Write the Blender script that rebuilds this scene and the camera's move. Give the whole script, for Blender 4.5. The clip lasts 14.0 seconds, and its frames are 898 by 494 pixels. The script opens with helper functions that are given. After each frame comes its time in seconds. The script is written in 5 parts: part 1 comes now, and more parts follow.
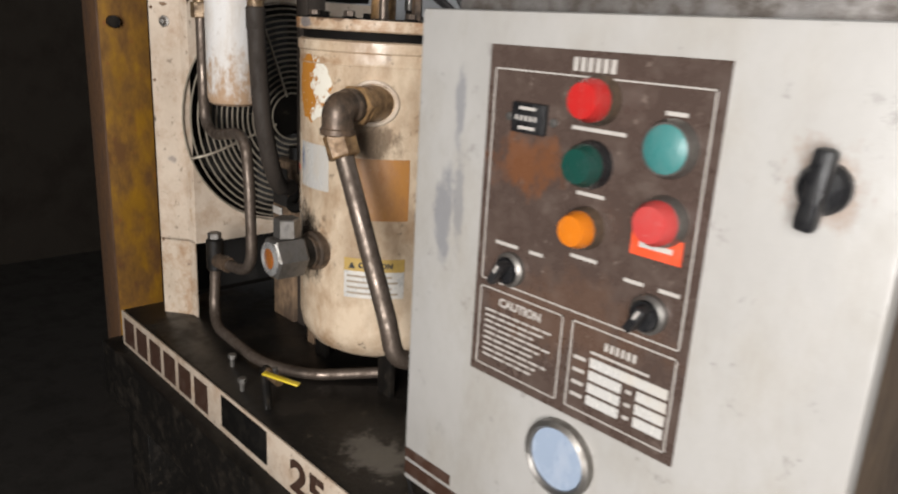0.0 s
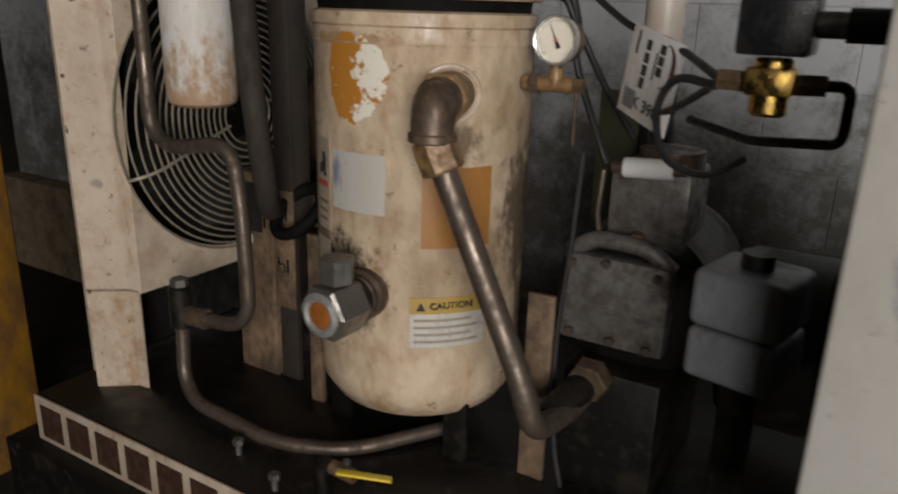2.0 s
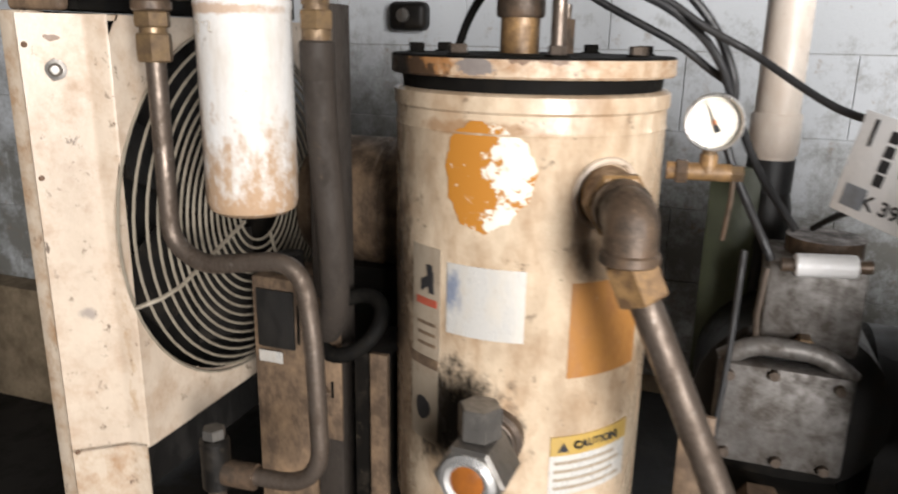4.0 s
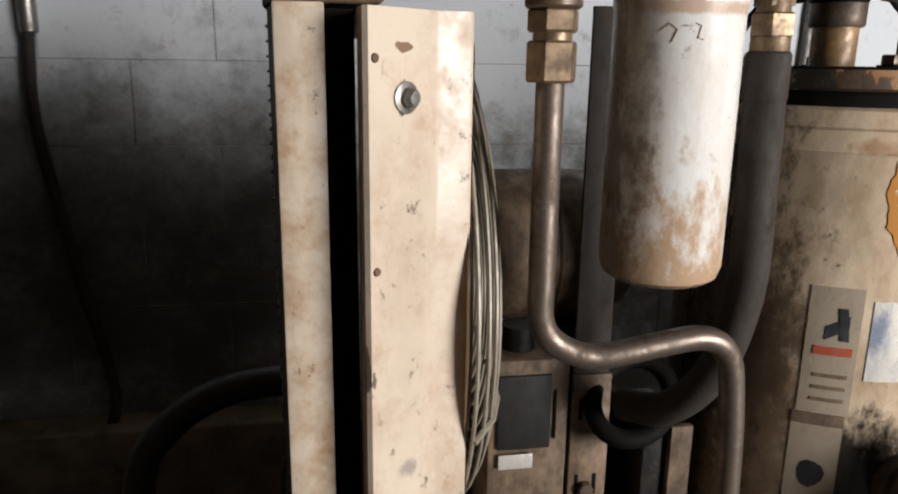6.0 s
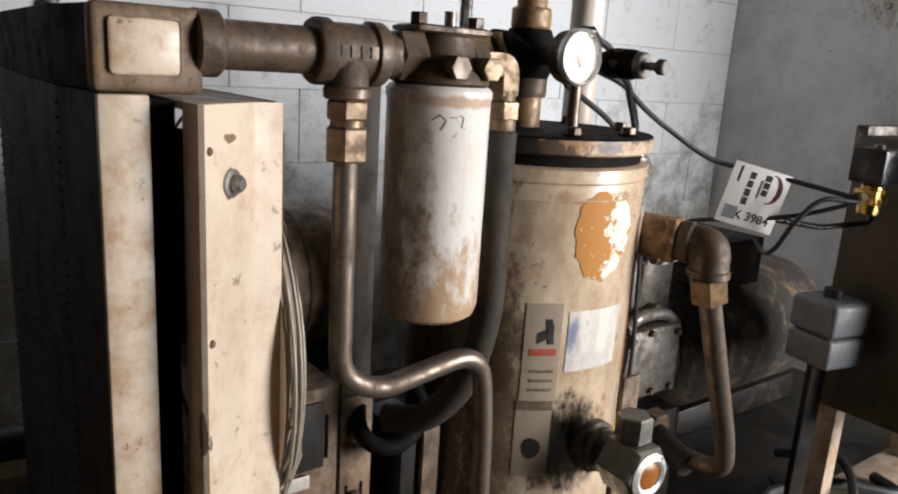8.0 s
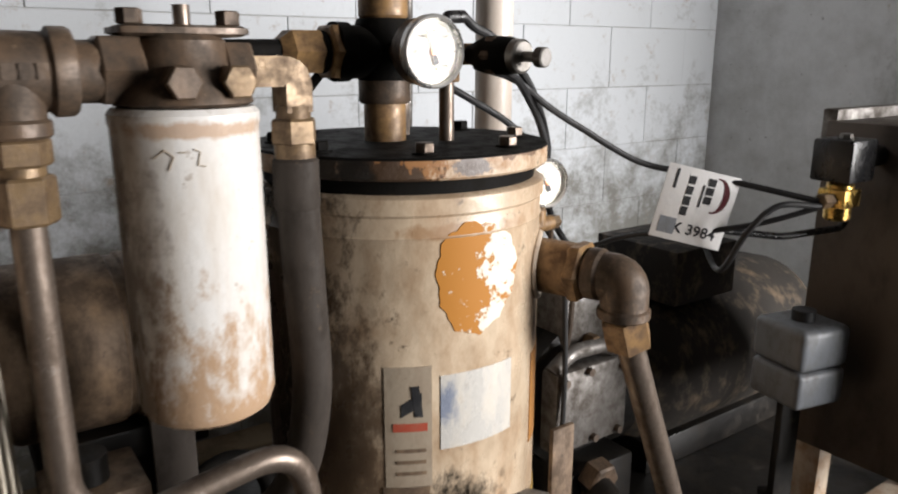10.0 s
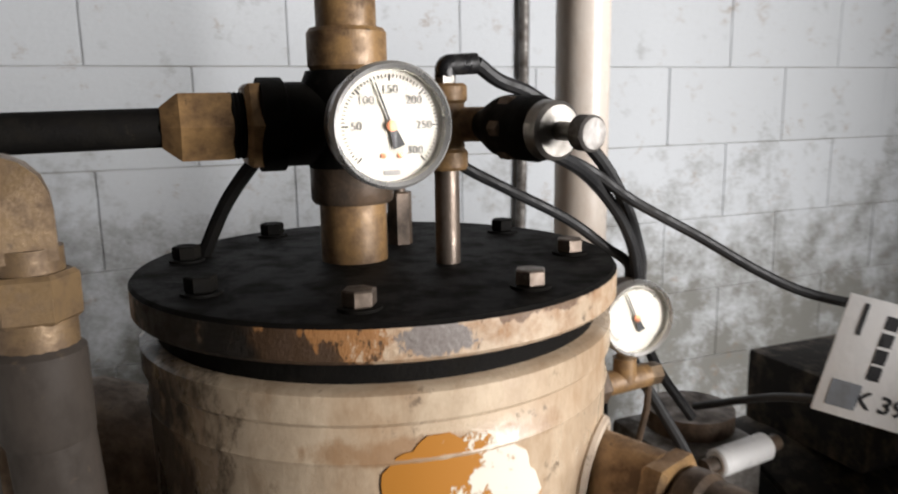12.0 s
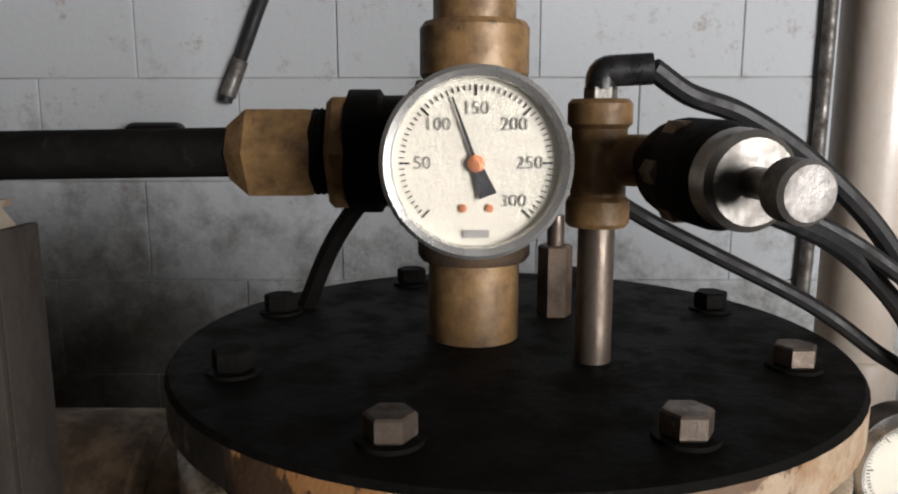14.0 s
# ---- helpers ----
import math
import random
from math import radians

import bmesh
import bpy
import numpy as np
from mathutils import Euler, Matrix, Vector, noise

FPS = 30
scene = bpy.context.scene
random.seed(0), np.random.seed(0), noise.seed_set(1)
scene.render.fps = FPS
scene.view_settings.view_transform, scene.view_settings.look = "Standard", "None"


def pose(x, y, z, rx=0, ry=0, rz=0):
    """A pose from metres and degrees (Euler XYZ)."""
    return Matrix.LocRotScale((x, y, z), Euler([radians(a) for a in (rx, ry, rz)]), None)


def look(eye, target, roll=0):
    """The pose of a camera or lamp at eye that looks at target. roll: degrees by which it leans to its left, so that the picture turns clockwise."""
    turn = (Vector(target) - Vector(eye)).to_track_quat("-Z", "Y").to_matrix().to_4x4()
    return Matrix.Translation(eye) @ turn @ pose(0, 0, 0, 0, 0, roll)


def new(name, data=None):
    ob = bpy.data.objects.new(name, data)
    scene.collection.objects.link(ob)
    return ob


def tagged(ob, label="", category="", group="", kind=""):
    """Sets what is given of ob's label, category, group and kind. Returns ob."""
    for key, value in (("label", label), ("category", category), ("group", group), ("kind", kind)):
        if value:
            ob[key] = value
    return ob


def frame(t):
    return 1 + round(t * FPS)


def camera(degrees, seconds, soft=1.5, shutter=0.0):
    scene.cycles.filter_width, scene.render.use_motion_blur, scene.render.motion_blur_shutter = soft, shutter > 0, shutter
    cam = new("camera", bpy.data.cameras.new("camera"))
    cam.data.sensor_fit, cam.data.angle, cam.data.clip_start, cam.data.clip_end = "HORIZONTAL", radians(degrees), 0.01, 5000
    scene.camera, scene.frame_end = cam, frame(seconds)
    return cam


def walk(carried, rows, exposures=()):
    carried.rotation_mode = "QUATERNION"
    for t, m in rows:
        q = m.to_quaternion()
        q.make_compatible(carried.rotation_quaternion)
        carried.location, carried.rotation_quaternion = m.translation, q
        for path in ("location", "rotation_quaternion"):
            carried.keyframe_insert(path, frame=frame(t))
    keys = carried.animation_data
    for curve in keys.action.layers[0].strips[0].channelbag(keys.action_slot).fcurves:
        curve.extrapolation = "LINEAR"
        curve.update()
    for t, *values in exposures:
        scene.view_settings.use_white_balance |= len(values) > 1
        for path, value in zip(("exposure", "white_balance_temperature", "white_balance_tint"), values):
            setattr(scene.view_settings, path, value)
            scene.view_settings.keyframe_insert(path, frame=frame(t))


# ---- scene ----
cam = camera(62.0, 14.0, soft=2.0, shutter=0.4)
PATH = [
    (0, (1.191, -0.936, 1.342), (-0.205, 0.381, 0.782), 3.2),
    (0.5, (1.068, -0.997, 1.346), (-0.257, 0.372, 0.739), 4.1),
    (1, (0.912, -0.97, 1.325), (-0.348, 0.463, 0.727), 2.4),
    (1.5, (0.793, -0.942, 1.33), (-0.335, 0.593, 0.723), 2.5),
    (2, (0.631, -0.987, 1.319), (-0.347, 0.647, 0.707), 1.7),
    (2.2, (0.557, -1.022, 1.332), (-0.366, 0.655, 0.751), 1.0),
    (4.3, (0.02, -0.931, 1.37), (-0.454, 0.943, 0.855), 1.2),
    (4.5, (-0.153, -0.957, 1.349), (-0.376, 0.982, 0.91), 1.6),
    (5, (-0.412, -0.948, 1.357), (-0.332, 1.005, 0.933), 1.5),
    (5.5, (-0.513, -0.901, 1.368), (-0.322, 1.035, 0.903), 3.2),
    (6, (-0.616, -0.796, 1.351), (-0.287, 1.117, 0.869), 0.8),
    (6.5, (-0.672, -0.731, 1.362), (-0.039, 1.103, 0.879), 1.2),
    (7, (-0.76, -0.74, 1.38), (0.081, 0.996, 0.85), 0.2),
    (7.5, (-0.781, -0.795, 1.41), (0.28, 0.832, 0.934), 1.5),
    (8, (-0.773, -0.822, 1.429), (0.392, 0.736, 0.961), 3.6),
    (8.5, (-0.748, -0.844, 1.436), (0.458, 0.673, 0.941), 2.2),
    (9, (-0.697, -0.835, 1.445), (0.492, 0.693, 0.943), 0.6),
    (9.2, (-0.657, -0.828, 1.449), (0.524, 0.703, 0.937), 0.6),
    (11.3, (-0.252, -0.583, 1.44), (0.701, 1.123, 1.011), -1.0),
    (11.5, (-0.234, -0.557, 1.448), (0.701, 1.16, 1.027), -1.0),
    (12, (-0.171, -0.527, 1.464), (0.557, 1.297, 1.087), -1.0),
    (12.5, (-0.094, -0.483, 1.466), (0.35, 1.429, 1.083), 0.6),
    (13, (-0.075, -0.44, 1.463), (0.159, 1.505, 1.063), -0.3),
    (13.5, (-0.064, -0.408, 1.471), (0.027, 1.557, 1.109), -0.4),
    (14, (-0.044, -0.39, 1.469), (-0.057, 1.58, 1.129), -0.1),
]
EXPOSURES = [
    (0.0, -0.35, 6500, 10),
    (0.5, -0.6, 6600, 10),
    (1.0, -0.85, 6700, 10),
    (1.5, -1.0, 7000, 10),
    (2.0, -1.15, 6800, 10),
    (2.4, -1.0, 6700, 10),
    (4.3, 0.35, 6500, 10),
    (5.5, 0.1, 6500, 10),
    (7.0, 0.1, 6500, 10),
    (9.0, 0.35, 6500, 10),
    (11.5, 0.1, 6500, 10),
    (12.5, 0.0, 6500, 10),
    (13.5, -0.3, 6500, 10),
    (14.0, -0.4, 6500, 10),
]
walk(cam, [(t, look(eye, target, roll)) for t, eye, target, roll in PATH], EXPOSURES)

# ---- world and light ----
world = bpy.data.worlds.new("sky")
scene.world = world
world.use_nodes = True
wn = world.node_tree
sky = wn.nodes.new("ShaderNodeTexSky")
sky.sky_type, sky.sun_disc, sky.sun_elevation, sky.sun_rotation = "NISHITA", False, radians(40), radians(150)
wn.nodes["Background"].inputs[1].default_value = 0.015
wn.links.new(sky.outputs[0], wn.nodes["Background"].inputs[0])


def daylight(name, eye, target, wide, high, watts, colour):
    lamp = bpy.data.lights.new(name, "AREA")
    lamp.shape, lamp.size, lamp.size_y, lamp.energy, lamp.color = "RECTANGLE", wide, high, watts, colour
    ob = new(name, lamp)
    ob.matrix_world = look(eye, target)
    return ob


daylight("doorway_daylight", (2.3, -3.2, 1.6), (0.0, 0.1, 1.15), 1.5, 1.7, 270, (1.0, 0.975, 0.965))


# ---- materials ----
def material(name, rough=0.6, metal=0.0):
    m = bpy.data.materials.new(name)
    m.use_nodes = True
    p = m.node_tree.nodes["Principled BSDF"]
    p.inputs["Roughness"].default_value, p.inputs["Metallic"].default_value = rough, metal
    return m, m.node_tree, p


def tex_noise(nt, scale, detail=6.0, rough=0.6, stretch=(1, 1, 1), shift=0.0):
    co, mp, no = nt.nodes.new("ShaderNodeTexCoord"), nt.nodes.new("ShaderNodeMapping"), nt.nodes.new("ShaderNodeTexNoise")
    mp.inputs["Scale"].default_value = stretch
    mp.inputs["Location"].default_value = (shift, shift * 0.7, shift * 1.3)
    no.inputs["Scale"].default_value, no.inputs["Detail"].default_value, no.inputs["Roughness"].default_value = scale, detail, rough
    nt.links.new(co.outputs["Object"], mp.inputs["Vector"])
    nt.links.new(mp.outputs[0], no.inputs["Vector"])
    return no.outputs["Fac"]


def ramp(nt, fac, lo, hi, a=(0, 0, 0, 1), b=(1, 1, 1, 1)):
    r = nt.nodes.new("ShaderNodeValToRGB")
    r.color_ramp.elements[0].position, r.color_ramp.elements[1].position = lo, hi
    r.color_ramp.elements[0].color, r.color_ramp.elements[1].color = a, b
    nt.links.new(fac, r.inputs[0])
    return r.outputs[0]


def mix(nt, fac, a, b):
    n = nt.nodes.new("ShaderNodeMix")
    n.data_type = "RGBA"
    for socket, v in ((n.inputs[0], fac), (n.inputs[6], a), (n.inputs[7], b)):
        if isinstance(v, (tuple, float, int)):
            socket.default_value = (*v, 1) if isinstance(v, tuple) and len(v) == 3 else v
        else:
            nt.links.new(v, socket)
    return n.outputs[2]


def scaled(nt, fac, k):
    n = nt.nodes.new("ShaderNodeMath")
    n.operation, n.use_clamp = "MULTIPLY", True
    n.inputs[1].default_value = k
    nt.links.new(fac, n.inputs[0])
    return n.outputs[0]


def bumped(nt, p, height, strength, distance):
    b = nt.nodes.new("ShaderNodeBump")
    b.inputs["Strength"].default_value, b.inputs["Distance"].default_value = strength, distance
    nt.links.new(height, b.inputs["Height"])
    nt.links.new(b.outputs[0], p.inputs["Normal"])


def near(nt, place, radius, squash=(1, 1, 1), crisp=False):
    """1 at a place of the thing, fading to 0 at the radius, with a ragged edge."""
    co, mp = nt.nodes.new("ShaderNodeTexCoord"), nt.nodes.new("ShaderNodeMapping")
    mp.vector_type = "TEXTURE"
    mp.inputs["Location"].default_value, mp.inputs["Scale"].default_value = place, tuple(k * radius for k in squash)
    ln = nt.nodes.new("ShaderNodeVectorMath")
    ln.operation = "LENGTH"
    nt.links.new(co.outputs["Object"], mp.inputs[0])
    nt.links.new(mp.outputs[0], ln.inputs[0])
    ad = nt.nodes.new("ShaderNodeMath")
    ad.operation = "MULTIPLY_ADD"
    nt.links.new(tex_noise(nt, 45, 9, 0.72, (1, 1, 0.6), 5.0), ad.inputs[0])
    ad.inputs[1].default_value = 1.1
    nt.links.new(ln.outputs["Value"], ad.inputs[2])
    return ramp(nt, ad.outputs[0], 0.90 if crisp else 0.80, 0.94 if crisp else 1.0, (1, 1, 1, 1), (0, 0, 0, 1))


def worn(name, base, dirt, spot, rough=0.5, metal=0.0, stain=0.6, spots=0.3, scale=6.0, streak=(1, 1, 0.5), edge=0.58, bump=0.25, grime=0.0, gloss=0.5, stains=()):
    """Paint or metal with grime and stains at a large scale, specks at a small one, and fine relief."""
    scale *= 2.6
    m, nt, p = material(name, rough, metal)
    p.inputs["Specular IOR Level"].default_value = gloss
    big = ramp(nt, tex_noise(nt, scale, 8, 0.68, streak), edge - 0.12, edge + 0.12)
    fine = tex_noise(nt, scale * 5, 6, 0.7, (1, 1, 0.9), 3.0)
    speck = ramp(nt, tex_noise(nt, scale * 2.2, 10, 0.75, (1, 1, 1), 7.0), 0.60, 0.66)
    tone = mix(nt, scaled(nt, fine, 0.35), base, tuple(c * 0.72 for c in base))
    c = mix(nt, scaled(nt, big, stain), tone, dirt)
    if grime:
        film = ramp(nt, tex_noise(nt, scale * 0.4, 9, 0.7, (1, 1, 0.6), 11.0), 0.44, 0.70)
        c = mix(nt, scaled(nt, film, grime), c, tuple(k * 0.55 for k in dirt))
    c = mix(nt, scaled(nt, speck, spots), c, spot)
    for place, radius, squash, tint, k, *crisp in stains:
        c = mix(nt, scaled(nt, near(nt, place, radius, squash, bool(crisp)), k), c, tint)
    nt.links.new(c, p.inputs["Base Color"])
    r = nt.nodes.new("ShaderNodeMapRange")
    r.inputs["To Min"].default_value, r.inputs["To Max"].default_value = rough - 0.08, min(1.0, rough + 0.3)
    nt.links.new(big, r.inputs["Value"])
    nt.links.new(r.outputs[0], p.inputs["Roughness"])
    bumped(nt, p, fine, bump, 0.0015)
    return m


SOOT_AND_SHADE = (0.012, 0.010, 0.008)
# Left-side and nozzle stains paint shade into the colour along with soot and grease.
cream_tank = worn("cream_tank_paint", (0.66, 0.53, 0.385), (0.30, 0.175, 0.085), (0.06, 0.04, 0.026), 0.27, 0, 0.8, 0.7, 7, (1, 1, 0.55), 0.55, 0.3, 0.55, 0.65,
                  stains=(((-0.175, -0.020, 0.36), 0.36, (0.55, 0.75, 3.4), SOOT_AND_SHADE, 0.93), ((-0.135, -0.100, 0.30), 0.24, (0.5, 0.7, 3.0), (0.13, 0.08, 0.045), 0.75), ((-0.02, -0.16, 0.64), 0.20, (1, 1, 0.10), (0.26, 0.13, 0.05), 0.6), ((-0.03, -0.165, 0.285), 0.17, (1, 1, 1.1), SOOT_AND_SHADE, 0.95), ((-0.13, -0.09, 0.42), 0.16, (1, 1, 1.8), (0.10, 0.065, 0.04), 0.6),
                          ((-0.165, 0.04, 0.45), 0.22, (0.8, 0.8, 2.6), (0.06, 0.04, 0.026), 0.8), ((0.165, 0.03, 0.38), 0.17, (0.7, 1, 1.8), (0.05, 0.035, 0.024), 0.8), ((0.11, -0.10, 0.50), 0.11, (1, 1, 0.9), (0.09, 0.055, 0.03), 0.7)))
cream = worn("cream_paint", (0.60, 0.50, 0.395), (0.33, 0.20, 0.11), (0.08, 0.045, 0.025), 0.36, 0, 0.6, 0.8, 8, (1, 1, 1), 0.58, grime=0.3)
cream_shroud = worn("cream_shroud_paint", (0.60, 0.50, 0.395), (0.33, 0.20, 0.11), (0.08, 0.045, 0.025), 0.36, 0, 0.6, 0.8, 8, (1, 1, 1), 0.58, grime=0.3, stains=(((0.012, -0.285, 0.712), 0.030, (0.8, 0.8, 1.3), (0.07, 0.036, 0.016), 0.9, True), ((0.018, -0.285, 0.752), 0.017, (1.4, 1.4, 0.6), (0.13, 0.06, 0.022), 0.85, True), ((0.06, -0.25, 0.33), 0.20, (0.12, 0.2, 1.6), (0.34, 0.215, 0.11), 0.75), ((0.02, -0.285, 0.40), 0.028, (1, 1, 1), (0.17, 0.15, 0.15), 0.6), ((-0.014, -0.305, 0.50), 0.030, (0.5, 0.5, 2.0), (0.06, 0.035, 0.02), 0.85, True), ((-0.014, -0.305, 0.24), 0.030, (0.5, 0.5, 2.0), (0.06, 0.035, 0.02), 0.85, True)))
cream_clean = worn("cream_cabinet_paint", (0.41, 0.395, 0.37), (0.27, 0.24, 0.19), (0.10, 0.085, 0.075), 0.38, 0, 0.5, 0.4, 5, edge=0.58, grime=0.2, stains=(((-0.165, -0.14, 0.555), 0.085, (0.38, 1, 1.5), (0.10, 0.11, 0.14), 0.5), ((-0.145, -0.14, 0.57), 0.075, (0.25, 1, 1.6), (0.10, 0.11, 0.14), 0.4), ((-0.150, -0.14, 0.66), 0.08, (0.22, 1, 1.5), (0.10, 0.11, 0.14), 0.45), ((0.19, -0.14, 0.65), 0.075, (1, 1, 1), (0.22, 0.12, 0.06), 0.5)))
cream_rusty = worn("cream_paint_with_rust", (0.57, 0.475, 0.37), (0.31, 0.165, 0.07), (0.09, 0.05, 0.03), 0.45, 0, 0.8, 0.85, 11, (1, 1, 0.9), edge=0.54, grime=0.35)
# Brown stain low down, darker left side, brown band near the top rim.
filter_white = worn("filter_can_paint", (0.70, 0.68, 0.65), (0.45, 0.38, 0.30), (0.25, 0.18, 0.12), 0.26, 0, 0.55, 0.5, 14, (1, 1, 0.25), 0.55, stains=(((0, 0, -0.04), 0.34, (1, 1, 1.0), (0.36, 0.21, 0.10), 0.85), ((-0.055, 0.01, 0.10), 0.16, (0.8, 0.8, 2.6), (0.16, 0.11, 0.075), 0.75), ((0.0, -0.055, 0.235), 0.16, (1.4, 1, 0.10), (0.40, 0.24, 0.13), 0.7)))
deck_grime = worn("oil_soaked_deck", (0.008, 0.007, 0.006), (0.03, 0.022, 0.014), (0.10, 0.08, 0.055), 0.45, 0, 0.7, 0.35, 5, (1, 1, 1), 0.62, 0.8, gloss=0.4, stains=(((0.0, -0.33, 0.66), 0.16, (1.2, 0.8, 1), (0.13, 0.115, 0.095), 0.75), ((-0.45, -0.30, 0.66), 0.13, (1.3, 0.6, 1), (0.06, 0.04, 0.022), 0.7)))
black_grease = worn("oily_black_grime", (0.008, 0.007, 0.006), (0.03, 0.022, 0.014), (0.12, 0.095, 0.065), 0.5, 0, 0.7, 0.3, 7, (1, 1, 1), 0.62, 0.7, gloss=0.3)
flange_black = worn("sooty_steel", (0.006, 0.0055, 0.005), (0.014, 0.012, 0.009), (0.04, 0.032, 0.022), 0.7, 0, 0.6, 0.3, 14, (1, 1, 1), 0.58, 0.5, gloss=0.08)
pipe_steel = worn("dirty_steel_pipe", (0.20, 0.16, 0.13), (0.07, 0.05, 0.036), (0.40, 0.37, 0.33), 0.38, 0.7, 0.85, 0.35, 14, (1, 1, 0.6), 0.5)
cast_brown = worn("oily_cast_iron", (0.15, 0.10, 0.066), (0.035, 0.025, 0.017), (0.32, 0.23, 0.15), 0.4, 0.25, 0.85, 0.35, 16, (1, 1, 0.8), 0.5, grime=0.3)
tan_fitting = worn("tan_painted_fitting", (0.36, 0.215, 0.092), (0.10, 0.053, 0.024), (0.025, 0.018, 0.013), 0.42, 0.1, 0.9, 0.7, 18, (1, 1, 1), 0.52, grime=0.6)
dirty_tan = worn("dirty_tan_paint", (0.27, 0.18, 0.11), (0.07, 0.045, 0.028), (0.02, 0.015, 0.012), 0.5, 0, 0.9, 0.6, 10, (1, 1, 0.6), 0.47, grime=0.5)
bezel_steel = worn("polished_bezel_steel", (0.72, 0.71, 0.69), (0.45, 0.42, 0.38), (0.2, 0.17, 0.14), 0.34, 0.75, 0.4, 0.2, 20)
lid_paint = worn("chipped_lid_paint", (0.58, 0.45, 0.32), (0.30, 0.15, 0.06), (0.04, 0.03, 0.022), 0.42, 0, 0.8, 0.95, 22, (1, 1, 1), 0.53, 0.5, 0.3, stains=(((-0.09, -0.15, 0.707), 0.11, (1, 1, 0.8), (0.30, 0.12, 0.025), 0.85, True), ((-0.105, -0.14, 0.695), 0.14, (1, 1, 0.45), (0.035, 0.022, 0.014), 0.9, True), ((0.05, -0.17, 0.72), 0.10, (1.6, 1, 0.25), (0.10, 0.05, 0.025), 0.8, True), ((-0.155, -0.09, 0.707), 0.16, (1, 1, 1), SOOT_AND_SHADE, 0.95), ((-0.02, -0.175, 0.707), 0.05, (1, 1, 0.6), (0.15, 0.14, 0.14), 0.85, True)))
chrome = worn("nickel_plate", (0.27, 0.255, 0.235), (0.10, 0.082, 0.062), (0.05, 0.04, 0.03), 0.40, 0.8, 0.6, 0.4, 20)
brass = worn("brass", (0.72, 0.48, 0.14), (0.35, 0.21, 0.07), (0.15, 0.09, 0.04), 0.26, 1.0, 0.4, 0.2, 25)
brass_dull = worn("dull_brass", (0.22, 0.145, 0.075), (0.08, 0.05, 0.03), (0.035, 0.025, 0.018), 0.40, 0.35, 0.8, 0.5, 25, (1, 1, 1), 0.52, grime=0.4)
alu = worn("grey_cast_aluminium", (0.27, 0.255, 0.24), (0.07, 0.055, 0.042), (0.025, 0.02, 0.016), 0.45, 0.5, 0.85, 0.4, 14, (1, 1, 1), 0.5, grime=0.5)
grey_box = worn("grey_box_paint", (0.20, 0.215, 0.235), (0.10, 0.09, 0.08), (0.035, 0.03, 0.027), 0.42, 0, 0.7, 0.4, 14, grime=0.3)
guard_wire = worn("grimy_guard_wire", (0.30, 0.26, 0.20), (0.12, 0.09, 0.06), (0.07, 0.05, 0.04), 0.5, 0.2, 0.6, 0.3, 14)
rubber = worn("black_rubber", (0.014, 0.014, 0.015), (0.03, 0.027, 0.024), (0.06, 0.052, 0.045), 0.55, 0, 0.5, 0.2, 20)
hose_grey = worn("worn_grey_hose", (0.042, 0.034, 0.028), (0.02, 0.016, 0.013), (0.10, 0.07, 0.045), 0.7, 0, 0.7, 0.4, 14, gloss=0.2)
black_plastic = worn("black_plastic", (0.013, 0.013, 0.014), (0.035, 0.033, 0.03), (0.06, 0.055, 0.05), 0.32, 0, 0.4, 0.1, 25)
cabinet_dark = worn("dark_brown_cabinet_side", (0.10, 0.072, 0.05), (0.035, 0.026, 0.02), (0.19, 0.13, 0.08), 0.5, 0, 0.7, 0.3, 7)
yellow = worn("yellow_safety_paint", (0.36, 0.175, 0.012), (0.12, 0.05, 0.015), (0.25, 0.035, 0.015), 0.55, 0, 0.9, 0.5, 5, edge=0.50, grime=0.5)
rust_brown = worn("rusty_brown_steel", (0.12, 0.062, 0.03), (0.05, 0.026, 0.014), (0.18, 0.10, 0.05), 0.7, 0, 0.8, 0.4, 9)
pvc = worn("white_plastic_pipe", (0.74, 0.66, 0.58), (0.45, 0.30, 0.19), (0.3, 0.2, 0.13), 0.35, 0, 0.45, 0.2, 6)
orange_decal = worn("orange_brown_decal", (0.36, 0.165, 0.045), (0.24, 0.10, 0.03), (0.62, 0.5, 0.36), 0.4, 0, 0.6, 0.2, 20)
panel_brown = worn("brown_panel_face", (0.070, 0.048, 0.039), (0.105, 0.075, 0.058), (0.30, 0.24, 0.2), 0.33, 0, 0.55, 0.35, 14, (1, 1, 1), stains=(((-0.062, -0.145, 0.625), 0.09, (1.1, 1, 0.8), (0.16, 0.06, 0.022), 0.7), ((0.0, -0.145, 0.50), 0.20, (1.2, 1, 0.5), (0.11, 0.062, 0.04), 0.5)))
print_white = worn("off_white_print", (0.46, 0.43, 0.39), (0.27, 0.24, 0.21), (0.3, 0.25, 0.2), 0.5, 0, 0.4, 0.2, 30)
print_brown = worn("dark_brown_print", (0.045, 0.022, 0.014), (0.08, 0.05, 0.035), (0.2, 0.15, 0.1), 0.5, 0, 0.5, 0.4, 30)
silver_label = worn("faded_silver_label", (0.62, 0.60, 0.56), (0.50, 0.42, 0.32), (0.3, 0.22, 0.15), 0.35, 0.2, 0.5, 0.3, 18)
